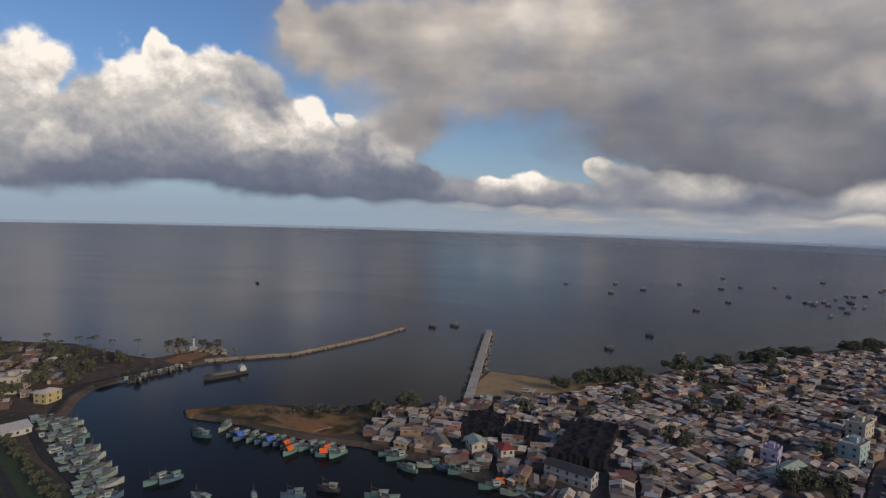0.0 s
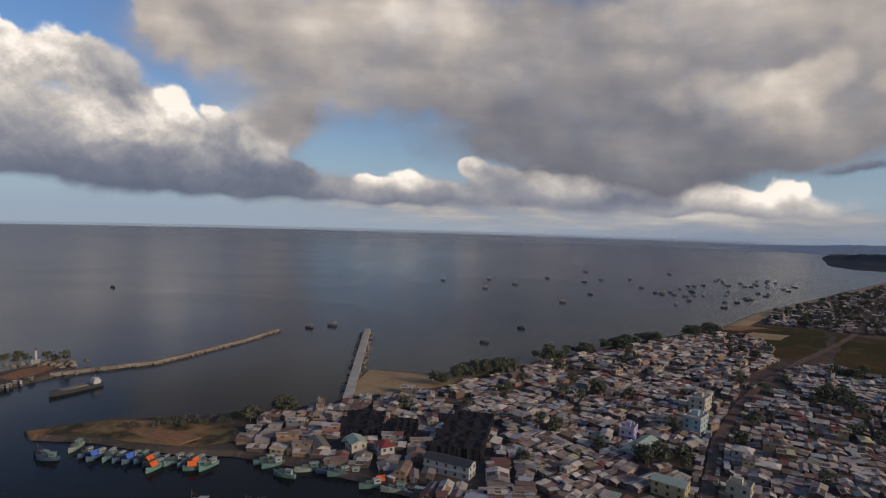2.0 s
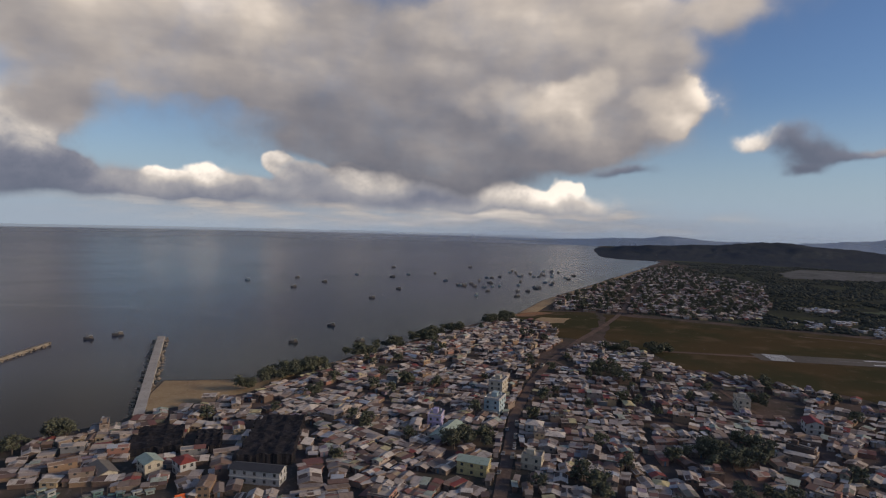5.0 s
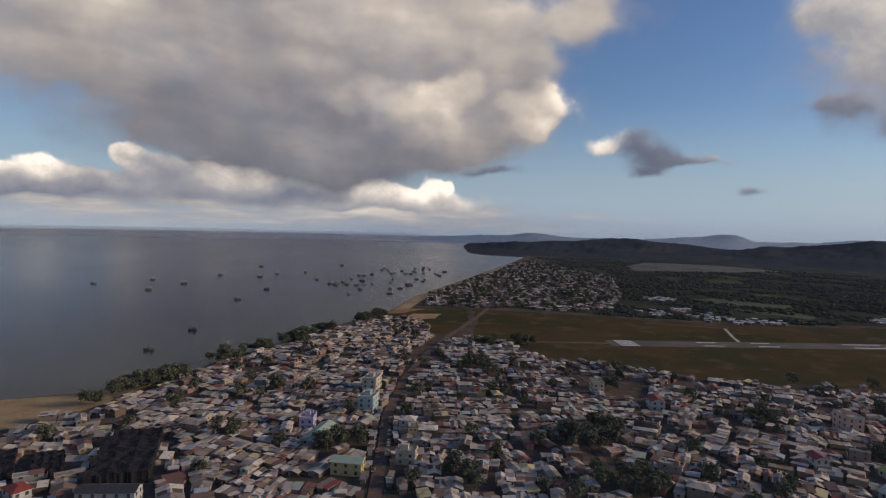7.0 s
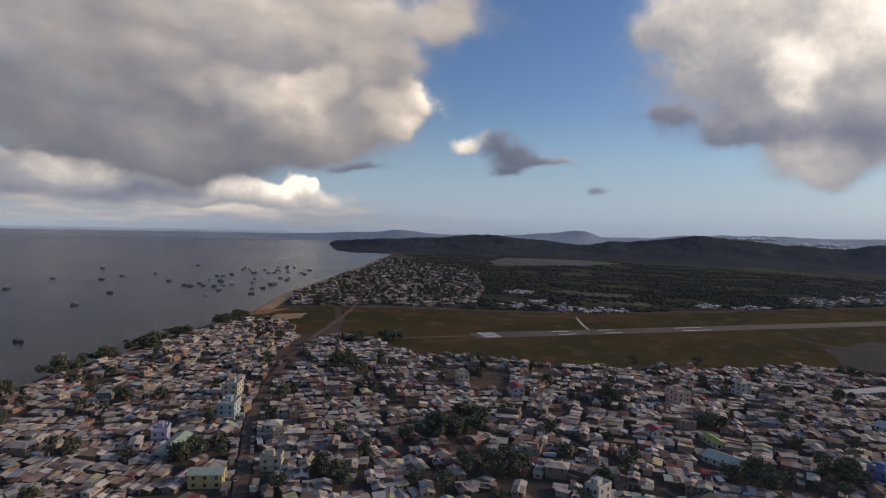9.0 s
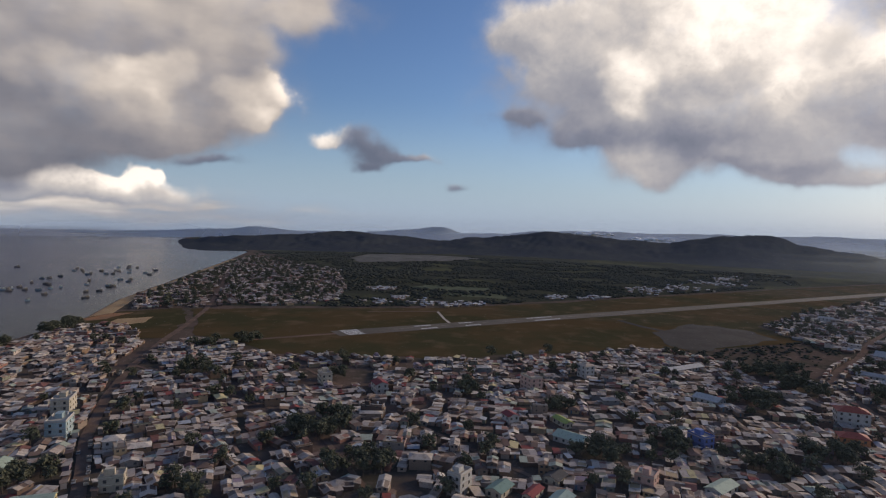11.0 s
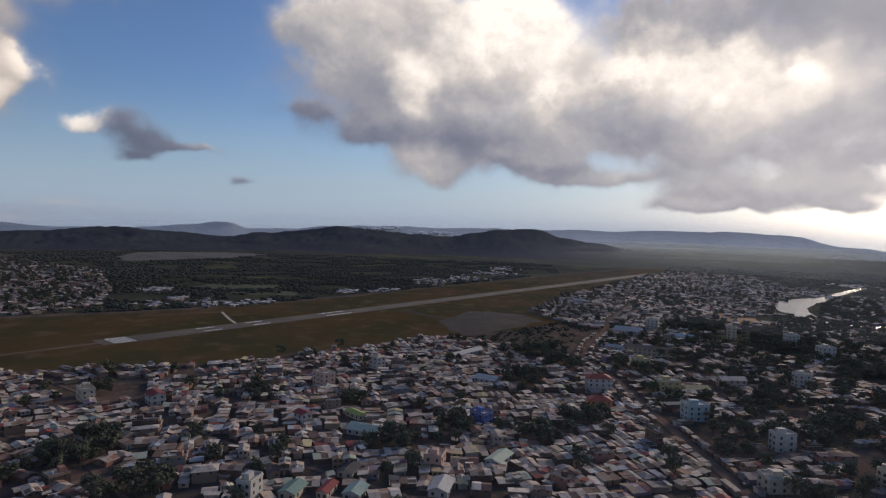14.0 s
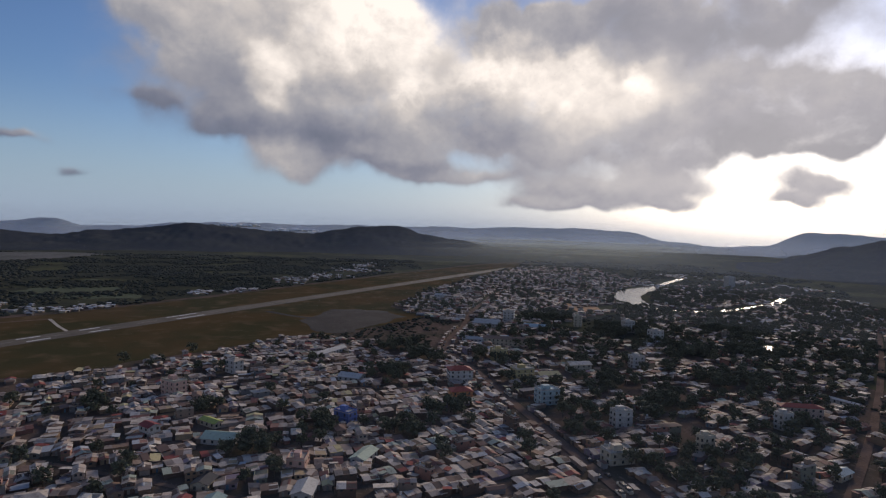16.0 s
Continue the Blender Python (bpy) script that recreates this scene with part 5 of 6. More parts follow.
building(-280, 386, 10, 12, 20, 3, M_CREAM, "flat", M_CONCRETE, "cream three-storey building by the quay", trim=M_WHITE)
building(-244, 366, -10, 9, 12, 2, M_YELLOW, "hip", M_ROOF, "yellow house by the quay")
building(-230, 309, -35, 14, 22, 1, M_WHITE, "gable", M_WHITE, "white tin-roofed quayside shed", name="shed")
building(64, 274, -128, 8, 24, 2, M_WHITE, "gable", M_RUST, "long white riverside shed below the black net", name="shed")


for row in STREET_BLOCKS:
    building(*row)


def shade_net(x, y, turn, w, l, h):
    """Drying yard under sagging black net on posts."""
    top = new("net_shed")
    top.matrix_basis = pose(x, y, LAND_Z, 0, 0, turn)
    tagged(top, "drying yard under sagging black shade net", "shed")
    nx, ny = 26, 40
    s = Shape()
    n = nx + 1
    for j in range(ny + 1):
        for i in range(nx + 1):
            sag = -0.9 * (abs(math.sin(i / nx * math.pi * 3)) * abs(math.sin(j / ny * math.pi * 4)))
            at = Vector((i / nx * w * 0.22 + x, j / ny * l * 0.22, 0))
            sag += noise.fractal(at, 0.8, 2.1, 3) * 0.9
            torn = noise.noise(at * 1.7) * 1.6
            s.v.append(((i / nx - 0.5) * w + torn * (i in (0, nx)), (j / ny - 0.5) * l + torn * (j in (0, ny)), h + sag))
    s.f += [(j * n + i, j * n + i + 1, (j + 1) * n + i + 1, (j + 1) * n + i) for j in range(ny) for i in range(nx)]
    # side nets hang from the rim
    rim = [i for i in range(n)] + [j * n + nx for j in range(1, ny + 1)] + [ny * n + i for i in range(nx - 1, -1, -1)] + [j * n for j in range(ny - 1, 0, -1)]
    low = len(s.v)
    for k, i in enumerate(rim):
        s.v.append((s.v[i][0] * 1.01, s.v[i][1] * 1.01, 0.3 + 0.8 * abs(noise.noise(Vector((k * 0.3, x, 0))))))
    s.f += [(rim[k], low + k, low + (k + 1) % len(rim), rim[(k + 1) % len(rim)]) for k in range(len(rim))]
    part("net", s.mesh("net", M_NET), top)
    post = Shape().tube((0, 0, -1), (0, 0, h), 0.12, 0.1, 5).mesh("post", M_BARK)
    for i in range(4):
        for j in range(4):
            part("post", post, top, m=pose((i / 3 - 0.5) * w, (j / 3 - 0.5) * l, 0))


shade_net(82, 316, -23, 26, 58, 6)
shade_net(27, 343, -10, 25, 33, 4)
shade_net(51, 330, -12, 12, 26, 4)


# ---- breakwaters ----
def breakwater(name, line, top_w, rock_w, label):
    thing = new(name)
    tagged(thing, label, "breakwater")
    v, f = [], []
    for i, (x, y) in enumerate(line):
        a, b = Vector(line[max(0, i - 1)]), Vector(line[min(len(line) - 1, i + 1)])
        d = (b - a).normalized()
        nrm = Vector((-d.y, d.x))
        for o, z in ((-top_w / 2, -2), (-top_w / 2, 2.6), (top_w / 2, 2.6), (top_w / 2, -2)):
            v.append((x + nrm.x * o, y + nrm.y * o, z))
    for i in range(len(line) - 1):
        f += [(4 * i + k, 4 * i + k + 1, 4 * i + k + 5, 4 * i + k + 4) for k in range(3)]
    e = 4 * (len(line) - 1)
    f += [(0, 3, 2, 1), (e, e + 1, e + 2, e + 3)]
    part("walkway", mesh_of("walkway", v, f, [M_CONCRETE if name == "jetty" else M_MOLE]), thing, "pale concrete walkway")
    rr = random.Random(name)
    stones = [Shape().clump((0, 0, 0), 1.0, rr, 0.75).mesh("rock", M_ROCK) for _ in range(6)]
    total = sum(math.dist(p, q) for p, q in zip(line, line[1:]))
    for (x0, y0), (x1, y1) in zip(line, line[1:]):
        L = math.hypot(x1 - x0, y1 - y0)
        nx, ny = -(y1 - y0) / L, (x1 - x0) / L
        for _ in range(int(L / total * 210)):
            k, o = rr.random(), rr.choice((-1, 1)) * rr.uniform(top_w / 2, top_w / 2 + rock_w)
            r = rr.uniform(0.7, 1.4)
            z = 1.7 - 2.4 * (abs(o) - top_w / 2) / rock_w
            part("rock", rr.choice(stones), thing, m=pose(x0 + (x1 - x0) * k + nx * o, y0 + (y1 - y0) * k + ny * o, z, rr.uniform(0, 90), 0, rr.uniform(0, 360)) @ Matrix.Scale(r, 4))


breakwater("jetty", [(21, 396), (32, 478), (43, 560), (54, 641)], 6.5, 4.5, "straight concrete jetty with rock armour at the river mouth")
breakwater("breakwater", [(-192, 480), (-165, 495), (-127, 513), (-103, 545), (-72, 589), (-39, 649)], 3.6, 3.4, "long curved rock breakwater with a pale concrete top")


# ---- trees ----
def tree_meshes(seed, tall, wide, leaves=420, clumps=22):
    r = random.Random(seed)
    trunk = Shape().tube((0, 0, -1), (0, 0, tall * 0.45), tall * 0.035, tall * 0.022, 6)
    crown = Shape()
    for i in range(6):
        a, up = i * 1.05 + r.uniform(-0.3, 0.3), tall * r.uniform(0.55, 0.85)
        trunk.tube((0, 0, tall * 0.36), (math.cos(a) * wide * 0.32, math.sin(a) * wide * 0.32, up), tall * 0.016, tall * 0.006, 4)
    cores = []
    for _ in range(clumps):
        a, d, z = r.uniform(0, math.tau), wide * 0.40 * r.random() ** 0.6, r.uniform(0.42, 0.92)
        d *= 1.15 - abs(z - 0.60) * 1.3
        cores.append((Vector((math.cos(a) * d, math.sin(a) * d, tall * z)), wide * r.uniform(0.07, 0.17)))
        crown.clump(cores[-1][0], cores[-1][1] * 0.8, r, 0.8)
    for _ in range(leaves):
        c, k = r.choice(cores)
        c = c + Vector((r.gauss(0, 1), r.gauss(0, 1), r.gauss(0, 0.8))) * k * 0.75
        q = Euler((r.uniform(-1, 1), r.uniform(-1, 1), r.uniform(0, 6))).to_matrix()
        k = r.uniform(0.22, 0.5)
        b = len(crown.v)
        crown.v += [tuple(c + q @ Vector(p) * k) for p in ((-1, -0.6, 0), (1, -0.5, 0.2), (1.1, 0.6, -0.1), (-0.8, 0.7, 0.25))]
        crown.f.append((b, b + 1, b + 2, b + 3))
    return trunk, crown


def palm_meshes(seed, tall):
    r = random.Random(seed)
    lean = r.uniform(-1.5, 1.5)
    trunk = Shape().tube((0, 0, -1), (lean * 0.4, 0, tall * 0.5), 0.24, 0.18, 6).tube((lean * 0.4, 0, tall * 0.5), (lean, 0, tall), 0.18, 0.13, 6)
    crown = Shape()
    for i in range(15):
        a, droop = i * math.tau / 15 + r.uniform(-0.2, 0.2), r.uniform(0.2, 1.2)
        last = None
        for k in range(6):
            s = k / 5 * 3.6
            c = Vector((lean + math.cos(a) * s, math.sin(a) * s, tall + 0.9 * math.sin(k / 5 * 2.6) - droop * (k / 5) ** 2 * 2.4))
            wd = 0.55 * (1 - abs(k / 5 - 0.45))
            n = Vector((-math.sin(a), math.cos(a), 0)) * wd
            b = len(crown.v)
            crown.v += [tuple(c + n - Vector((0, 0, 0.25))), tuple(c), tuple(c - n - Vector((0, 0, 0.25)))]
            if last is not None:
                crown.f += [(last, last + 1, b + 1, b), (last + 1, last + 2, b + 2, b + 1)]
            last = b
    return trunk, crown


TREE_KINDS = [tree_meshes(s, t, w) for s, t, w in ((1, 8, 8), (2, 10, 9), (3, 7, 7), (4, 11, 10), (5, 9, 11))] + [tree_meshes(6, 3.4, 4.2, 110, 9)]
PALM_KINDS = [palm_meshes(s, t) for s, t in ((1, 9), (2, 11), (3, 8))]
planted = {}


def plant(kind, x, y, turn, z=LAND_Z):
    m = pose(x, y, z, 0, 0, turn)
    if kind in planted:
        return copy_thing(planted[kind], m)
    palm = kind >= 10
    trunk, crown = PALM_KINDS[kind - 10] if palm else TREE_KINDS[kind]
    ob = new("palm_tree" if palm else "shrub" if kind == 5 else "tree")
    ob.matrix_basis = m
    tagged(ob, "coconut palm with a bare trunk and drooping fronds" if palm else ("low green shrub on open ground" if kind == 5 else "dark green leafy broad-crowned tree among the houses"), "palm" if palm else "shrub" if kind == 5 else "tree", "town trees")
    part("trunk", trunk.mesh("trunk", M_BARK), ob)
    part("crown", crown.mesh("crown", M_LEAF), ob)
    planted[kind] = ob
    return ob


trng = random.Random(11)
spots = []
for cx, cy, r in GREEN:
    for _ in range(int(r * r * 0.055) + 3):
        a, d = trng.uniform(0, math.tau), r * trng.random() ** 0.5
        spots.append((cx + math.cos(a) * d, cy + math.sin(a) * d))
SHORE_WOODS = [(91, 423, 5), (107, 435, 6), (125, 444, 10), (139, 450, 12), (150, 456, 11), (205, 487, 12), (243, 508, 9), (286, 528, 13), (305, 536, 11), (340, 556, 10), (411, 588, 10), (440, 598, 10), (-20, 372, 6)]
for cx, cy, r in SHORE_WOODS:
    for _ in range(int(r * 1.7)):
        spots.append((cx + trng.gauss(0, r * 0.55), cy + trng.gauss(0, r * 0.4)))
spots += [g for g in gaps if trng.random() < 0.8]
spots = [s for s in spots if all(gap_to(s[0], s[1], line) > r * 0.7 for line, r in WAYS) and not any(math.hypot(s[0] - a, s[1] - b) < c * 0.6 for a, b, c in KEEP)]
spots.sort(key=lambda p: math.hypot(*p))
near_spots, far_spots = spots[:230], spots[230:]
for x, y in near_spots:
    plant(trng.randrange(5), x, y, trng.uniform(0, 360))

# woods beyond: uncountable crowns
WOODS = [
    ([(700, 500), (770, 475), (970, 575), (1250, 775), (1340, 935), (1700, 1350), (2000, 1100), (2000, 400), (1900, -300), (1560, -270), (1180, 5), (945, 185), (800, 320), (710, 450)], 15000, 6.0),
    ([(560, 640), (1350, 1160), (1520, 1240), (1340, 930), (970, 572), (770, 470)], 500, 6.0),
    ([(690, -185), (870, -112), (1090, -215), (1750, -610), (2000, -720), (1900, -1300), (1250, -1250), (800, -900), (500, -700), (300, -480), (250, -330), (420, -420), (560, -340), (690, -280)], 2300, 6.2),
    ([(620, 0), (760, -135), (860, -110), (690, -180), (560, -110)], 220, 3.6),
    ([(-260, 350), (-300, 330), (-420, 380), (-480, 480), (-380, 505), (-300, 480), (-262, 420)], 60, 3.4)]
wood = Shape()
roofed = {(int(p[0] // 9), int(p[1] // 9)) for p in plots + hamlet_plots}
roofed |= {(a + i, b + j) for a, b in list(roofed) for i in (-1, 0) for j in (-1, 0)}
for poly, count, size in WOODS:
    xs, ys = [p[0] for p in poly], [p[1] for p in poly]
    n = tries = 0
    while n < count and tries < count * 8:
        tries += 1
        x, y = trng.uniform(min(xs), max(xs)), trng.uniform(min(ys), max(ys))
        if (int(x // 9), int(y // 9)) not in roofed and inside(x, y, poly) and not inside(x, y, BARE) and not any(math.hypot((x - a * 0.98) / 1.3, y - b * 0.98) < r * 0.8 for a, b, r in HAMLETS) and gap_to(x, y, RIVER) > 12 and gap_to(x, y, RIVER_EAST) > 26 and noise.noise(Vector((x / 90, y / 90, 2))) > trng.uniform(-0.25, 0.2) and all(gap_to(x, y, line) > r for line, r in WAYS[:2]):
            k = size * trng.choice((0.45, 0.7, 0.9, 1.1, 1.5)) * 0.5
            wood.clump((x, y, LAND_Z + k * 0.35), k, trng, 0.48)
            wood.clump((x + trng.uniform(-1, 1) * k, y + trng.uniform(-1, 1) * k, LAND_Z + k * 0.55), k * 0.75, trng, 0.48)
            n += 1
tagged(new("woodland", wood.mesh("woodland", M_CANOPY, smooth=True)), "dark woodland between the airfield, the hills and the town", "trees", kind="stuff")
fv, ff = [], []
for x, y in far_spots:
    trunk, crown = TREE_KINDS[trng.randrange(5)]
    b, a, k = len(fv), trng.uniform(0, 6), trng.uniform(0.75, 1.15)
    ca, sa = math.cos(a) * k, math.sin(a) * k
    fv += [(x + p[0] * ca - p[1] * sa, y + p[0] * sa + p[1] * ca, LAND_Z + p[2] * k) for p in crown.v]
    ff += [tuple(b + i for i in q) for q in crown.f]
tagged(new("town_trees", mesh_of("town_trees", fv, ff, [M_LEAF])), "many dark leafy trees between the roofs", "trees", kind="stuff")


# ---- boats ----
def boat_parts(L, hull_mat, house_mat, awning=None):
    """A wooden fishing boat: hull, deck, wheelhouse, canopy and masts."""
    W = L * 0.27
    rings = []
    for k in range(9):
        s = k / 8
        wd = W / 2 * (0.62 + 0.38 * math.sin(min(1, s * 1.6) * math.pi / 2)) * (1 if s < 0.55 else math.cos((s - 0.55) / 0.45 * math.pi / 2 * 0.97))
        sheer = 1.35 + 1.4 * s ** 3 + 0.35 * (1 - s) ** 2
        y = (s - 0.5) * L
        rings.append([(-wd, y, sheer), (-wd * 0.7, y, -0.5), (0, y, -0.8), (wd * 0.7, y, -0.5), (wd, y, sheer)])
    hull = Shape().loft(rings)
    out = [("hull", hull, hull_mat)]
    out.append(("deck", Shape().box(-W * 0.36, -L * 0.46, 1.05, W * 0.36, L * 0.2, 1.5), M_DECK))
    out.append(("wheelhouse", Shape().box(-W * 0.3, -L * 0.36, 1.5, W * 0.3, -L * 0.08, 3.6), house_mat))
    out.append(("cabin_roof", Shape().box(-W * 0.36, -L * 0.40, 3.6, W * 0.36, -L * 0.04, 3.75), M_BOATWHITE))
    for sx in (-1, 1):
        out.append(("window", Shape().box(sx * W * 0.3 - 0.03, -L * 0.3, 2.4, sx * W * 0.3 + 0.03, -L * 0.13, 3.1), M_GLASS))
    if awning in (M_ORANGE, M_TARP):
        ring = [(-W * 0.55, 2.3), (0, 4.3), (W * 0.55, 2.3), (W * 0.55, 2.4), (0, 4.45), (-W * 0.55, 2.4)]
        tent = Shape().loft([[(a, -L * 0.03, b) for a, b in ring], [(a, L * 0.32, b) for a, b in ring]])
    else:
        tent = Shape().box(-W * 0.34, -L * 0.03, 2.9, W * 0.34, L * 0.22, 3.0)
    out.append(("canopy", tent, awning or M_DECK))
    for q in ((-1, 0.0), (1, 0.0), (-1, 0.2), (1, 0.2)):
        out.append(("post", Shape().tube((q[0] * W * 0.3, q[1] * L, 1.3), (q[0] * W * 0.3, q[1] * L, 2.9), 0.06, 0.06, 5), M_BARK))
    out.append(("mast", Shape().tube((0, L * 0.24, 1.2), (0, L * 0.24, 7.0), 0.12, 0.07, 6), M_BARK))
    out.append(("boom", Shape().tube((0, L * 0.24, 5.6), (0, L * 0.02, 4.3), 0.07, 0.05, 5), M_BARK))
    return out


BOAT_LABEL = ["teal wooden fishing boat with a white wheelhouse", "blue wooden fishing boat with a teal wheelhouse", "teal fishing boat under an orange tarpaulin", "white and teal fishing boat", "blue fishing boat under a blue tarpaulin", "dark weathered wooden fishing boat", "small dark wooden boat at anchor", "small blue boat with a white wheelhouse"]
BOAT_KINDS = [boat_parts(12, M_TEAL, M_BOATWHITE), boat_parts(11, M_HULLBLUE, M_TEAL, M_TEAL), boat_parts(12, M_TEAL, M_TEAL, M_ORANGE), boat_parts(13, M_BOATWHITE, M_TEAL, M_DECK), boat_parts(12, M_HULLBLUE, M_BOATWHITE, M_TARP), boat_parts(11, M_RUST, M_DECK), boat_parts(9, M_RUST, M_DECK), boat_parts(9, M_HULLBLUE, M_BOATWHITE)]
moored = {}


def moor(kind, x, y, turn, group):
    m = pose(x, y, 0.1, 0, 0, turn)
    if kind in moored:
        return tagged(copy_thing(moored[kind], m), group=group)
    ob = new("fishing_boat")
    ob.matrix_basis = m
    tagged(ob, BOAT_LABEL[kind], "boat", group)
    top = {}
    for name, shape, mat in BOAT_KINDS[kind]:
        holder = {"cabin_roof": "wheelhouse", "window": "wheelhouse", "post": "canopy", "boom": "mast"}.get(name)
        top[name] = part(name, shape.mesh(name, mat), top.get(holder, ob))
    moored[kind] = ob
    return ob


brng = random.Random(5)
for i in range(46):
    s = i / 45
    x, y = -226 + 86 * s + brng.uniform(-2, 2), 340 - 96 * s + brng.uniform(-2, 2)
    o = brng.choice((-4, -2, 1, 4))
    moor(brng.choice((0, 3, 3, 3, 3, 7)), x + o, y + o, -48 + brng.uniform(-14, 14), "boats along the west quay")
for i in range(12):
    moor(brng.choice((0, 1, 4, 0, 7)) if i not in (6, 10) else 2, -112 + i * 5.6 + brng.uniform(-1, 1), 322 - i * 1.9 + brng.uniform(-1.5, 1.5), 150 + brng.uniform(-16, 16), "boats along the spit")
for x, y, turn, kind in [(-133, 324, 60, 5), (-129, 320, 80, 1), (-121, 333, 170, 3), (-75, 302, 150, 2), (-56, 299, 100, 2), (-24, 302, 110, 0), (-20, 298, 120, 0), (-14, 285, 60, 0), (-3, 290, 100, 3), (6, 286, 80, 1), (12, 283, 100, 0), (17, 282, 90, 0),
                         (26, 268, 100, 0), (32, 270, 95, 2), (36, 262, 80, 3), (43, 268, 110, 0), (44, 258, 60, 3), (-127, 264, 145, 0), (-121, 266, 140, 1), (-62, 254, 100, 1), (-48, 261, 80, 5), (-25, 255, 90, 0), (-20, 250, 100, 3), (-100, 248, 60, 3), (-78, 250, 20, 1)]:
    moor(kind, x, y, turn, "boats in the harbour")
for x, y in [(246, 1159), (349, 1183), (297, 1029), (375, 1093), (490, 1215), (657, 1379), (545, 1148), (462, 947), (604, 1190), (679, 1201), (619, 1049), (863, 1335), (549, 828), (602, 871), (914, 1217), (609, 794), (991, 1185), (231, 646),
             (166, 573), (370, 852), (-8, 662), (17, 673), (-316, 1017), (228, 553)]:
    moor(brng.choice((6, 6, 5, 7)), x, y, brng.uniform(60, 120), "boats at anchor on the sea")
for i in range(46):
    u, v = brng.random(), brng.random()
    moor(brng.choice((6, 6, 7)), 640 + 430 * u - 60 * v, 810 + 300 * u + 170 * v, brng.uniform(30, 120), "boats at anchor on the sea")
cargo = new("cargo_ship")
cargo.matrix_basis = pose(-160, 441, 0.2, 0, 0, 138)
tagged(cargo, "dark cargo barge with a white bridge aft in the river mouth", "ship")
rings = []
for k in range(9):
    s = k / 8
    wd = 3.6 * (1 if s < 0.75 else math.cos((s - 0.75) / 0.25 * math.pi / 2 * 0.95))
    rings.append([(-wd, (s - 0.5) * 34, 2.2 + 1.2 * s ** 4), (-wd * 0.85, (s - 0.5) * 34, -0.9), (wd * 0.85, (s - 0.5) * 34, -0.9), (wd, (s - 0.5) * 34, 2.2 + 1.2 * s ** 4)])
part("hull", Shape().loft(rings).mesh("hull", M_RUST), cargo)
part("hatch", Shape().box(-2.6, -7, 2.2, 2.6, 11, 3.0).mesh("hatch", M_DECK), cargo)
part("bridge", Shape().box(-2.8, -15.5, 2.2, 2.8, -10.5, 4.4).box(-2.2, -14.8, 4.4, 2.2, -11.4, 6.0).mesh("bridge", M_WHITE), cargo, "white bridge")
part("mast", Shape().tube((0, -13, 6.0), (0, -13, 9), 0.12, 0.08).mesh("mast", M_STEEL), cargo)

strip("wake", [(-330, 1020), (-230, 985), (-100, 940), (20, 880), (110, 800), (150, 720)], 5.0, 0.05, M_FOAM, "pale wake of a launch across the bay", "wake")
strip("wake", [(-318, 1012), (-225, 973), (-96, 927), (18, 868), (104, 790)], 3.0, 0.05, M_FOAM, "second line of a launch's wake", "wake")

# ---- temple point ----
point = Shape()
prng = random.Random(8)
for _ in range(60):
    point.clump((-205 + prng.gauss(0, 12), 508 + prng.gauss(0, 5), 2.2 + prng.uniform(-1, 1.6)), prng.uniform(1.2, 2.8), prng, 0.7)
tagged(new("boulders", point.mesh("boulders", M_ROCK)), "heap of brown boulders on the point", "rocks", kind="stuff")
light = new("lighthouse")
light.matrix_basis = pose(-214, 512, 3) @ Matrix.Scale(0.8, 4)
tagged(light, "small white lighthouse on the rocky point", "lighthouse")
part("base", Shape().box(-3, -3, -2, 3, 3, 3).mesh("base", M_WHITE), light)
part("tower", Shape().tube((0, 0, 3), (0, 0, 12), 1.3, 0.9, 10).mesh("tower", M_WHITE), light)
part("lantern", Shape().tube((0, 0, 12), (0, 0, 13.6), 0.8, 0.8, 8).mesh("lantern", M_GLASS), light)
part("cap", Shape().tube((0, 0, 13.6), (0, 0, 14.8), 1.1, 0.1, 8).mesh("cap", M_RED), light)
for x, y in [(-226, 508), (-222, 514), (-228, 515), (-206, 512), (-200, 510), (-192, 508), (-232, 504)]:
    plant(prng.randrange(5), x, y, prng.uniform(0, 360), LAND_Z + 0.5)
for _ in range(26):
    plant(10 + prng.randrange(3), -300 + prng.uniform(-110, 55), 490 + prng.uniform(-35, 22), prng.uniform(0, 360))

# ---- far river, pond, playing field ----
strip("water_river", RIVER[2:], 13, LAND_Z + 0.3, M_RIVER, "river shining among trees", "river")
sheet("water_reach", [(972, -512), (1100, -598), (1125, -650), (1172, -722), (1138, -713), (1035, -615), (950, -556), (859, -525), (885, -506)], LAND_Z + 0.4, M_RIVER, 0, 0, "wide bright bend of the river", "river", 4.0)
strip("water_river_east", RIVER_EAST, 16, LAND_Z + 0.35, M_RIVER, "upper reach of the shining river", "river")
sheet("water_pond", [(POND[0] + 14 * math.cos(i * 0.7) * (1 + 0.2 * (i % 2)), POND[1] + 16 * math.sin(i * 0.7)) for i in range(9)], LAND_Z + 0.3, M_RIVER, 0, 0, "small bright pond", "pond", 1.0)
sheet("playing_field", [(612, -196), (622, -247), (566, -240), (561, -200)], LAND_Z + 0.25, M_LAWN, 0, 0, "green playing field", "grass", 1.5)


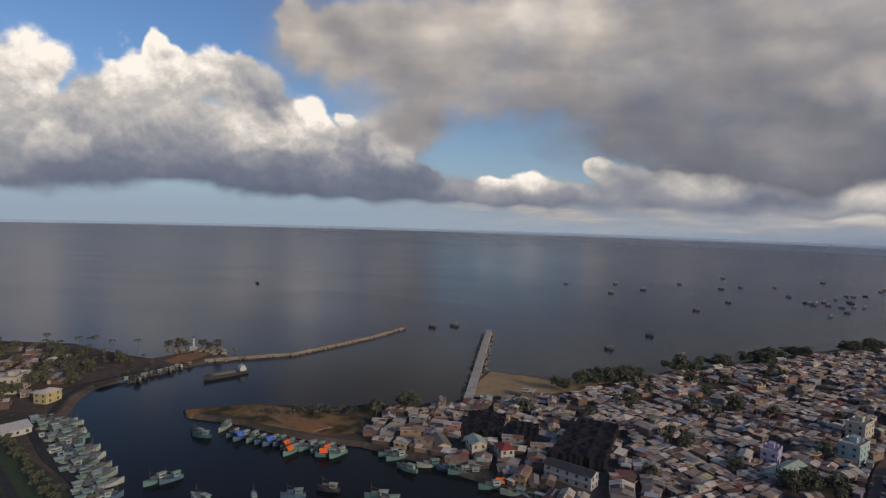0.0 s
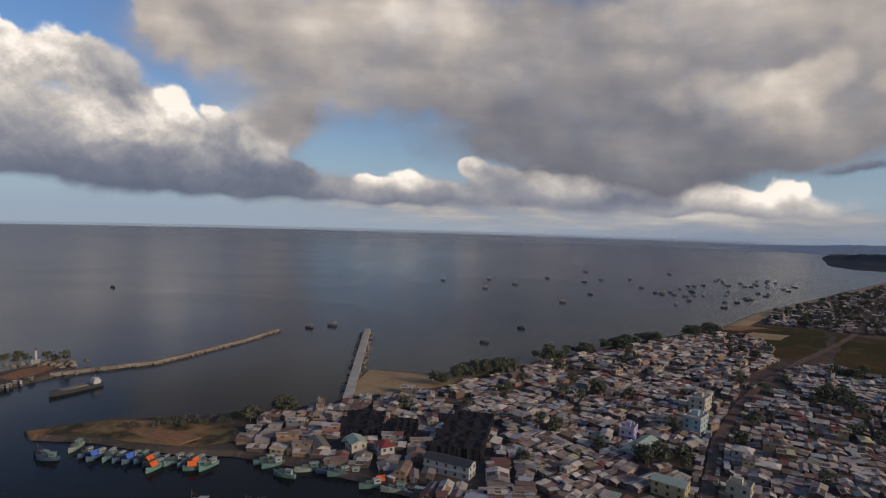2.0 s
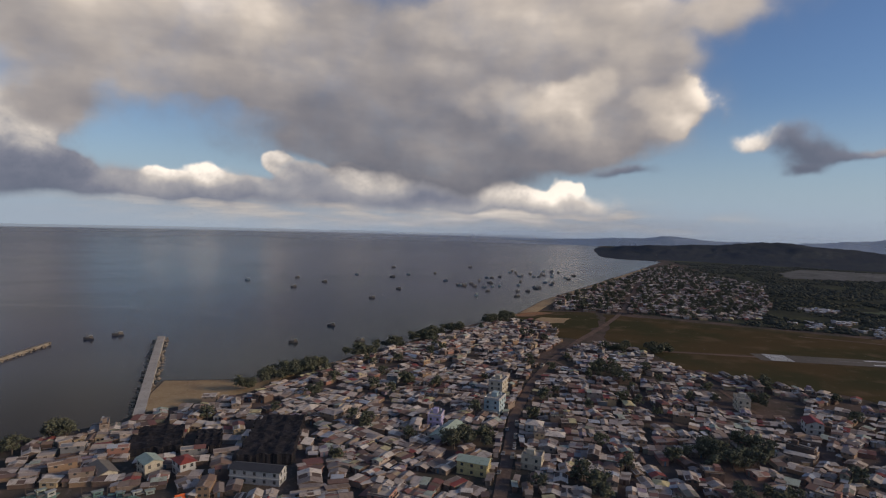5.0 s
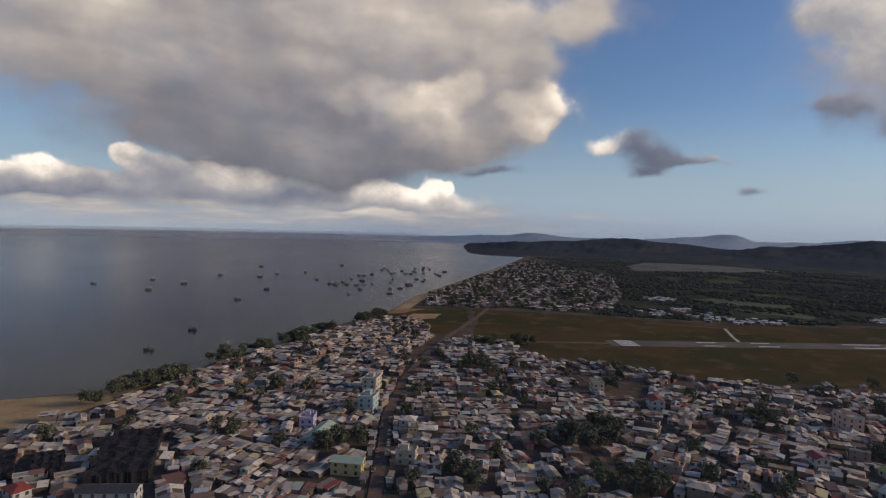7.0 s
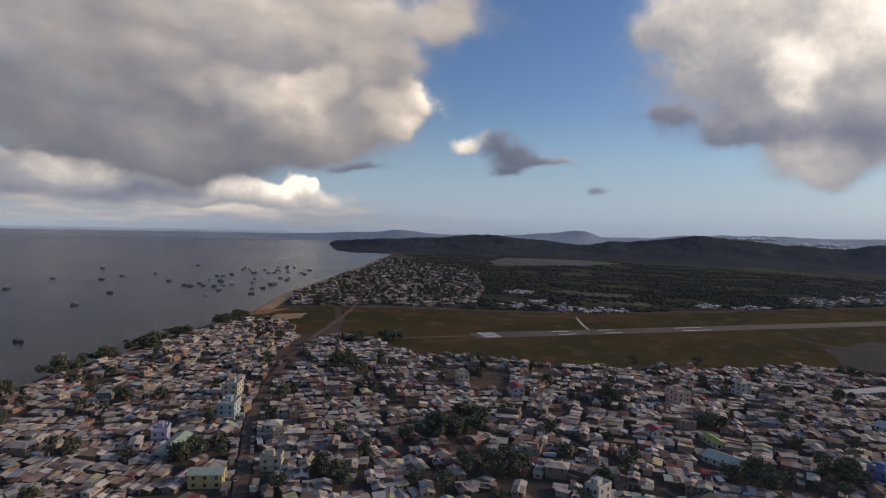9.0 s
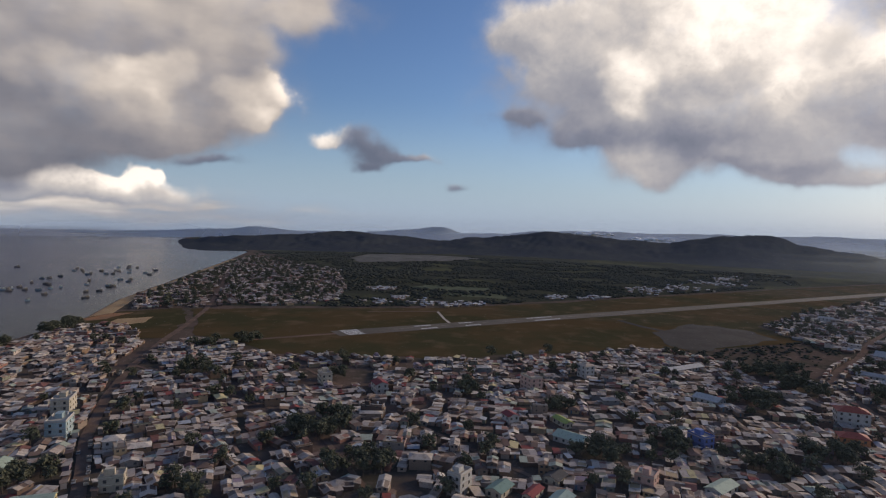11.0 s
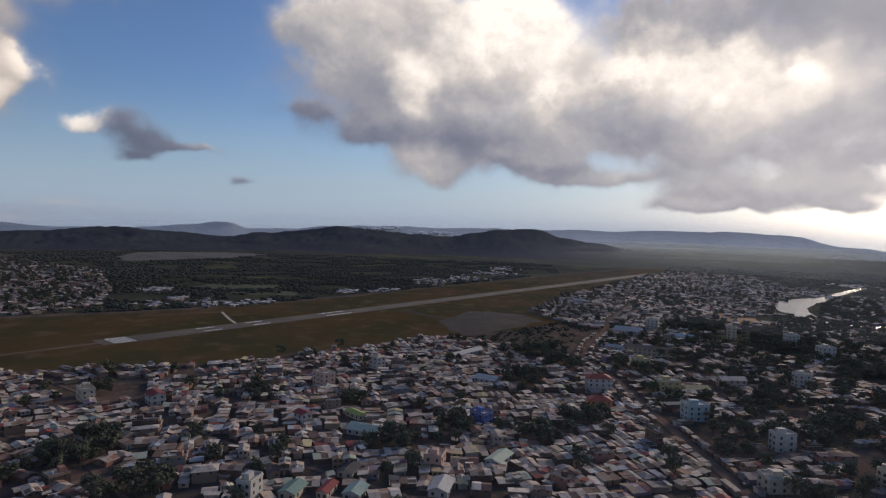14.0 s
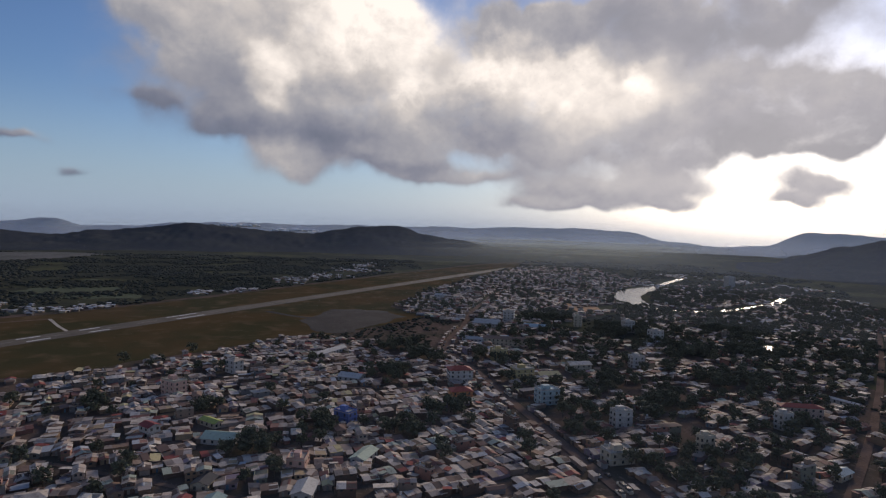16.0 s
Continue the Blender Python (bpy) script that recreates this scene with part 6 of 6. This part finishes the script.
# ---- west bank park and quay ----
sheet("lawn", [(-148, 240), (-156, 246), (-192, 278), (-226, 312), (-232, 300), (-290, 300), (-320, 230), (-200, 170), (-140, 190)], LAND_Z + 0.15, M_LAWN, 0, 0, "trimmed park lawn behind the quay", "grass", 1.0)
for line in ([(-250, 322), (-222, 288), (-196, 262), (-160, 226), (-140, 205)], [(-222, 288), (-236, 262), (-214, 240), (-180, 243)], [(-236, 262), (-280, 250)]):
    strip("footpath", line, 3.6, LAND_Z + 0.3, M_APRON, "pale paved park footpath", "path")
strip("quay", [(-146, 246), (-189, 282), (-222, 318), (-228, 346), (-240, 378), (-242, 404), (-229, 428), (-212, 454)], 4.0, LAND_Z + 0.35, M_APRON, "concrete quay edge along the harbour", "quay")
sheet("promontory", [(-232, 400), (-222, 428), (-206, 454), (-196, 472), (-190, 500), (-206, 512), (-222, 498), (-236, 474), (-262, 470), (-262, 410)], LAND_Z + 0.2, M_LAND, 0, 0, "reddish earth of the promontory", "earth", 2.0)
for _ in range(46):
    k = prng.random()
    x, y = -232 + 84 * k + prng.uniform(-9, -4), 322 - 78 * k + prng.uniform(-6, 0)
    plant(5, x, y - 4, prng.uniform(0, 360))
sheet("point_sand", [(-210, 462), (-198, 476), (-193, 498), (-206, 506), (-216, 494), (-222, 474)], LAND_Z + 0.4, M_CLAY, 0, 0, "reddish sand before the lighthouse point", "sand", 2.0)
for _ in range(30):
    plant(5, prng.uniform(-300, -215), prng.uniform(415, 490), prng.uniform(0, 360))
for _ in range(9):
    plant(prng.randrange(5), prng.uniform(-340, -246), prng.uniform(395, 480), prng.uniform(0, 360), LAND_Z - 1)
for i in range(16):
    moor(prng.choice((6, 7, 6)), -222 + i * 1.6 + prng.uniform(-3, 5), 415 + i * 3.4 + prng.uniform(-3, 3), prng.uniform(0, 180), "small boats off the promontory")


for _ in range(60):
    k = prng.random()
    plant(5, -105 + 75 * k + prng.uniform(-5, 5), 356 + 12 * k + prng.uniform(-8, 8), prng.uniform(0, 360))


# ---- vehicles ----
def car_parts(L, W, H, mat):
    ring = [(-L / 2, 0.35), (L / 2, 0.35), (L / 2, H * 0.55), (-L / 2, H * 0.6)]
    cab = [(-L * 0.38, H * 0.56), (L * 0.22, H * 0.56), (L * 0.1, H), (-L * 0.3, H)]
    out = [("body", Shape().loft([[(-W / 2, a, b) for a, b in ring], [(W / 2, a, b) for a, b in ring]]), mat),
           ("cabin", Shape().loft([[(-W * 0.44, a, b) for a, b in cab], [(W * 0.44, a, b) for a, b in cab]]), M_GLASS)]
    for x in (-1, 1):
        for y in (-1, 1):
            out.append(("wheel", Shape().tube((x * W * 0.4, y * L * 0.3, 0.35), (x * W * 0.52, y * L * 0.3, 0.35), 0.35, 0.35, 8), M_RUST))
    return out


CARS = [(car_parts(4.3, 1.8, 1.5, M_WHITE), "white parked car on the dusty street"), (car_parts(6.0, 2.2, 2.6, M_CREAM), "cream van on the dusty street"), (car_parts(4.4, 1.8, 1.5, M_RUST), "dark car on the dusty street")]
parked = {}
for line, count in ((ROAD_MAIN, 30), (ROAD_COAST, 12)):
    for _ in range(count):
        i = prng.randrange(1, 6)
        (x0, y0), (x1, y1) = line[i], line[i + 1]
        k, a = prng.random(), math.atan2(y1 - y0, x1 - x0)
        o = prng.choice((-1, 1)) * 2.6
        m = pose(x0 + (x1 - x0) * k - math.sin(a) * o, y0 + (y1 - y0) * k + math.cos(a) * o, LAND_Z + 0.4, 0, 0, math.degrees(a) - 90)
        kind = prng.choice((0, 0, 1, 2))
        if kind in parked:
            copy_thing(parked[kind], m)
            continue
        ob = new("van" if kind == 1 else "car")
        ob.matrix_basis = m
        tagged(ob, CARS[kind][1], "van" if kind == 1 else "car", "vehicles on the streets")
        for name, shape, mat in CARS[kind][0]:
            part(name, shape.mesh(name, mat), ob)
        parked[kind] = ob
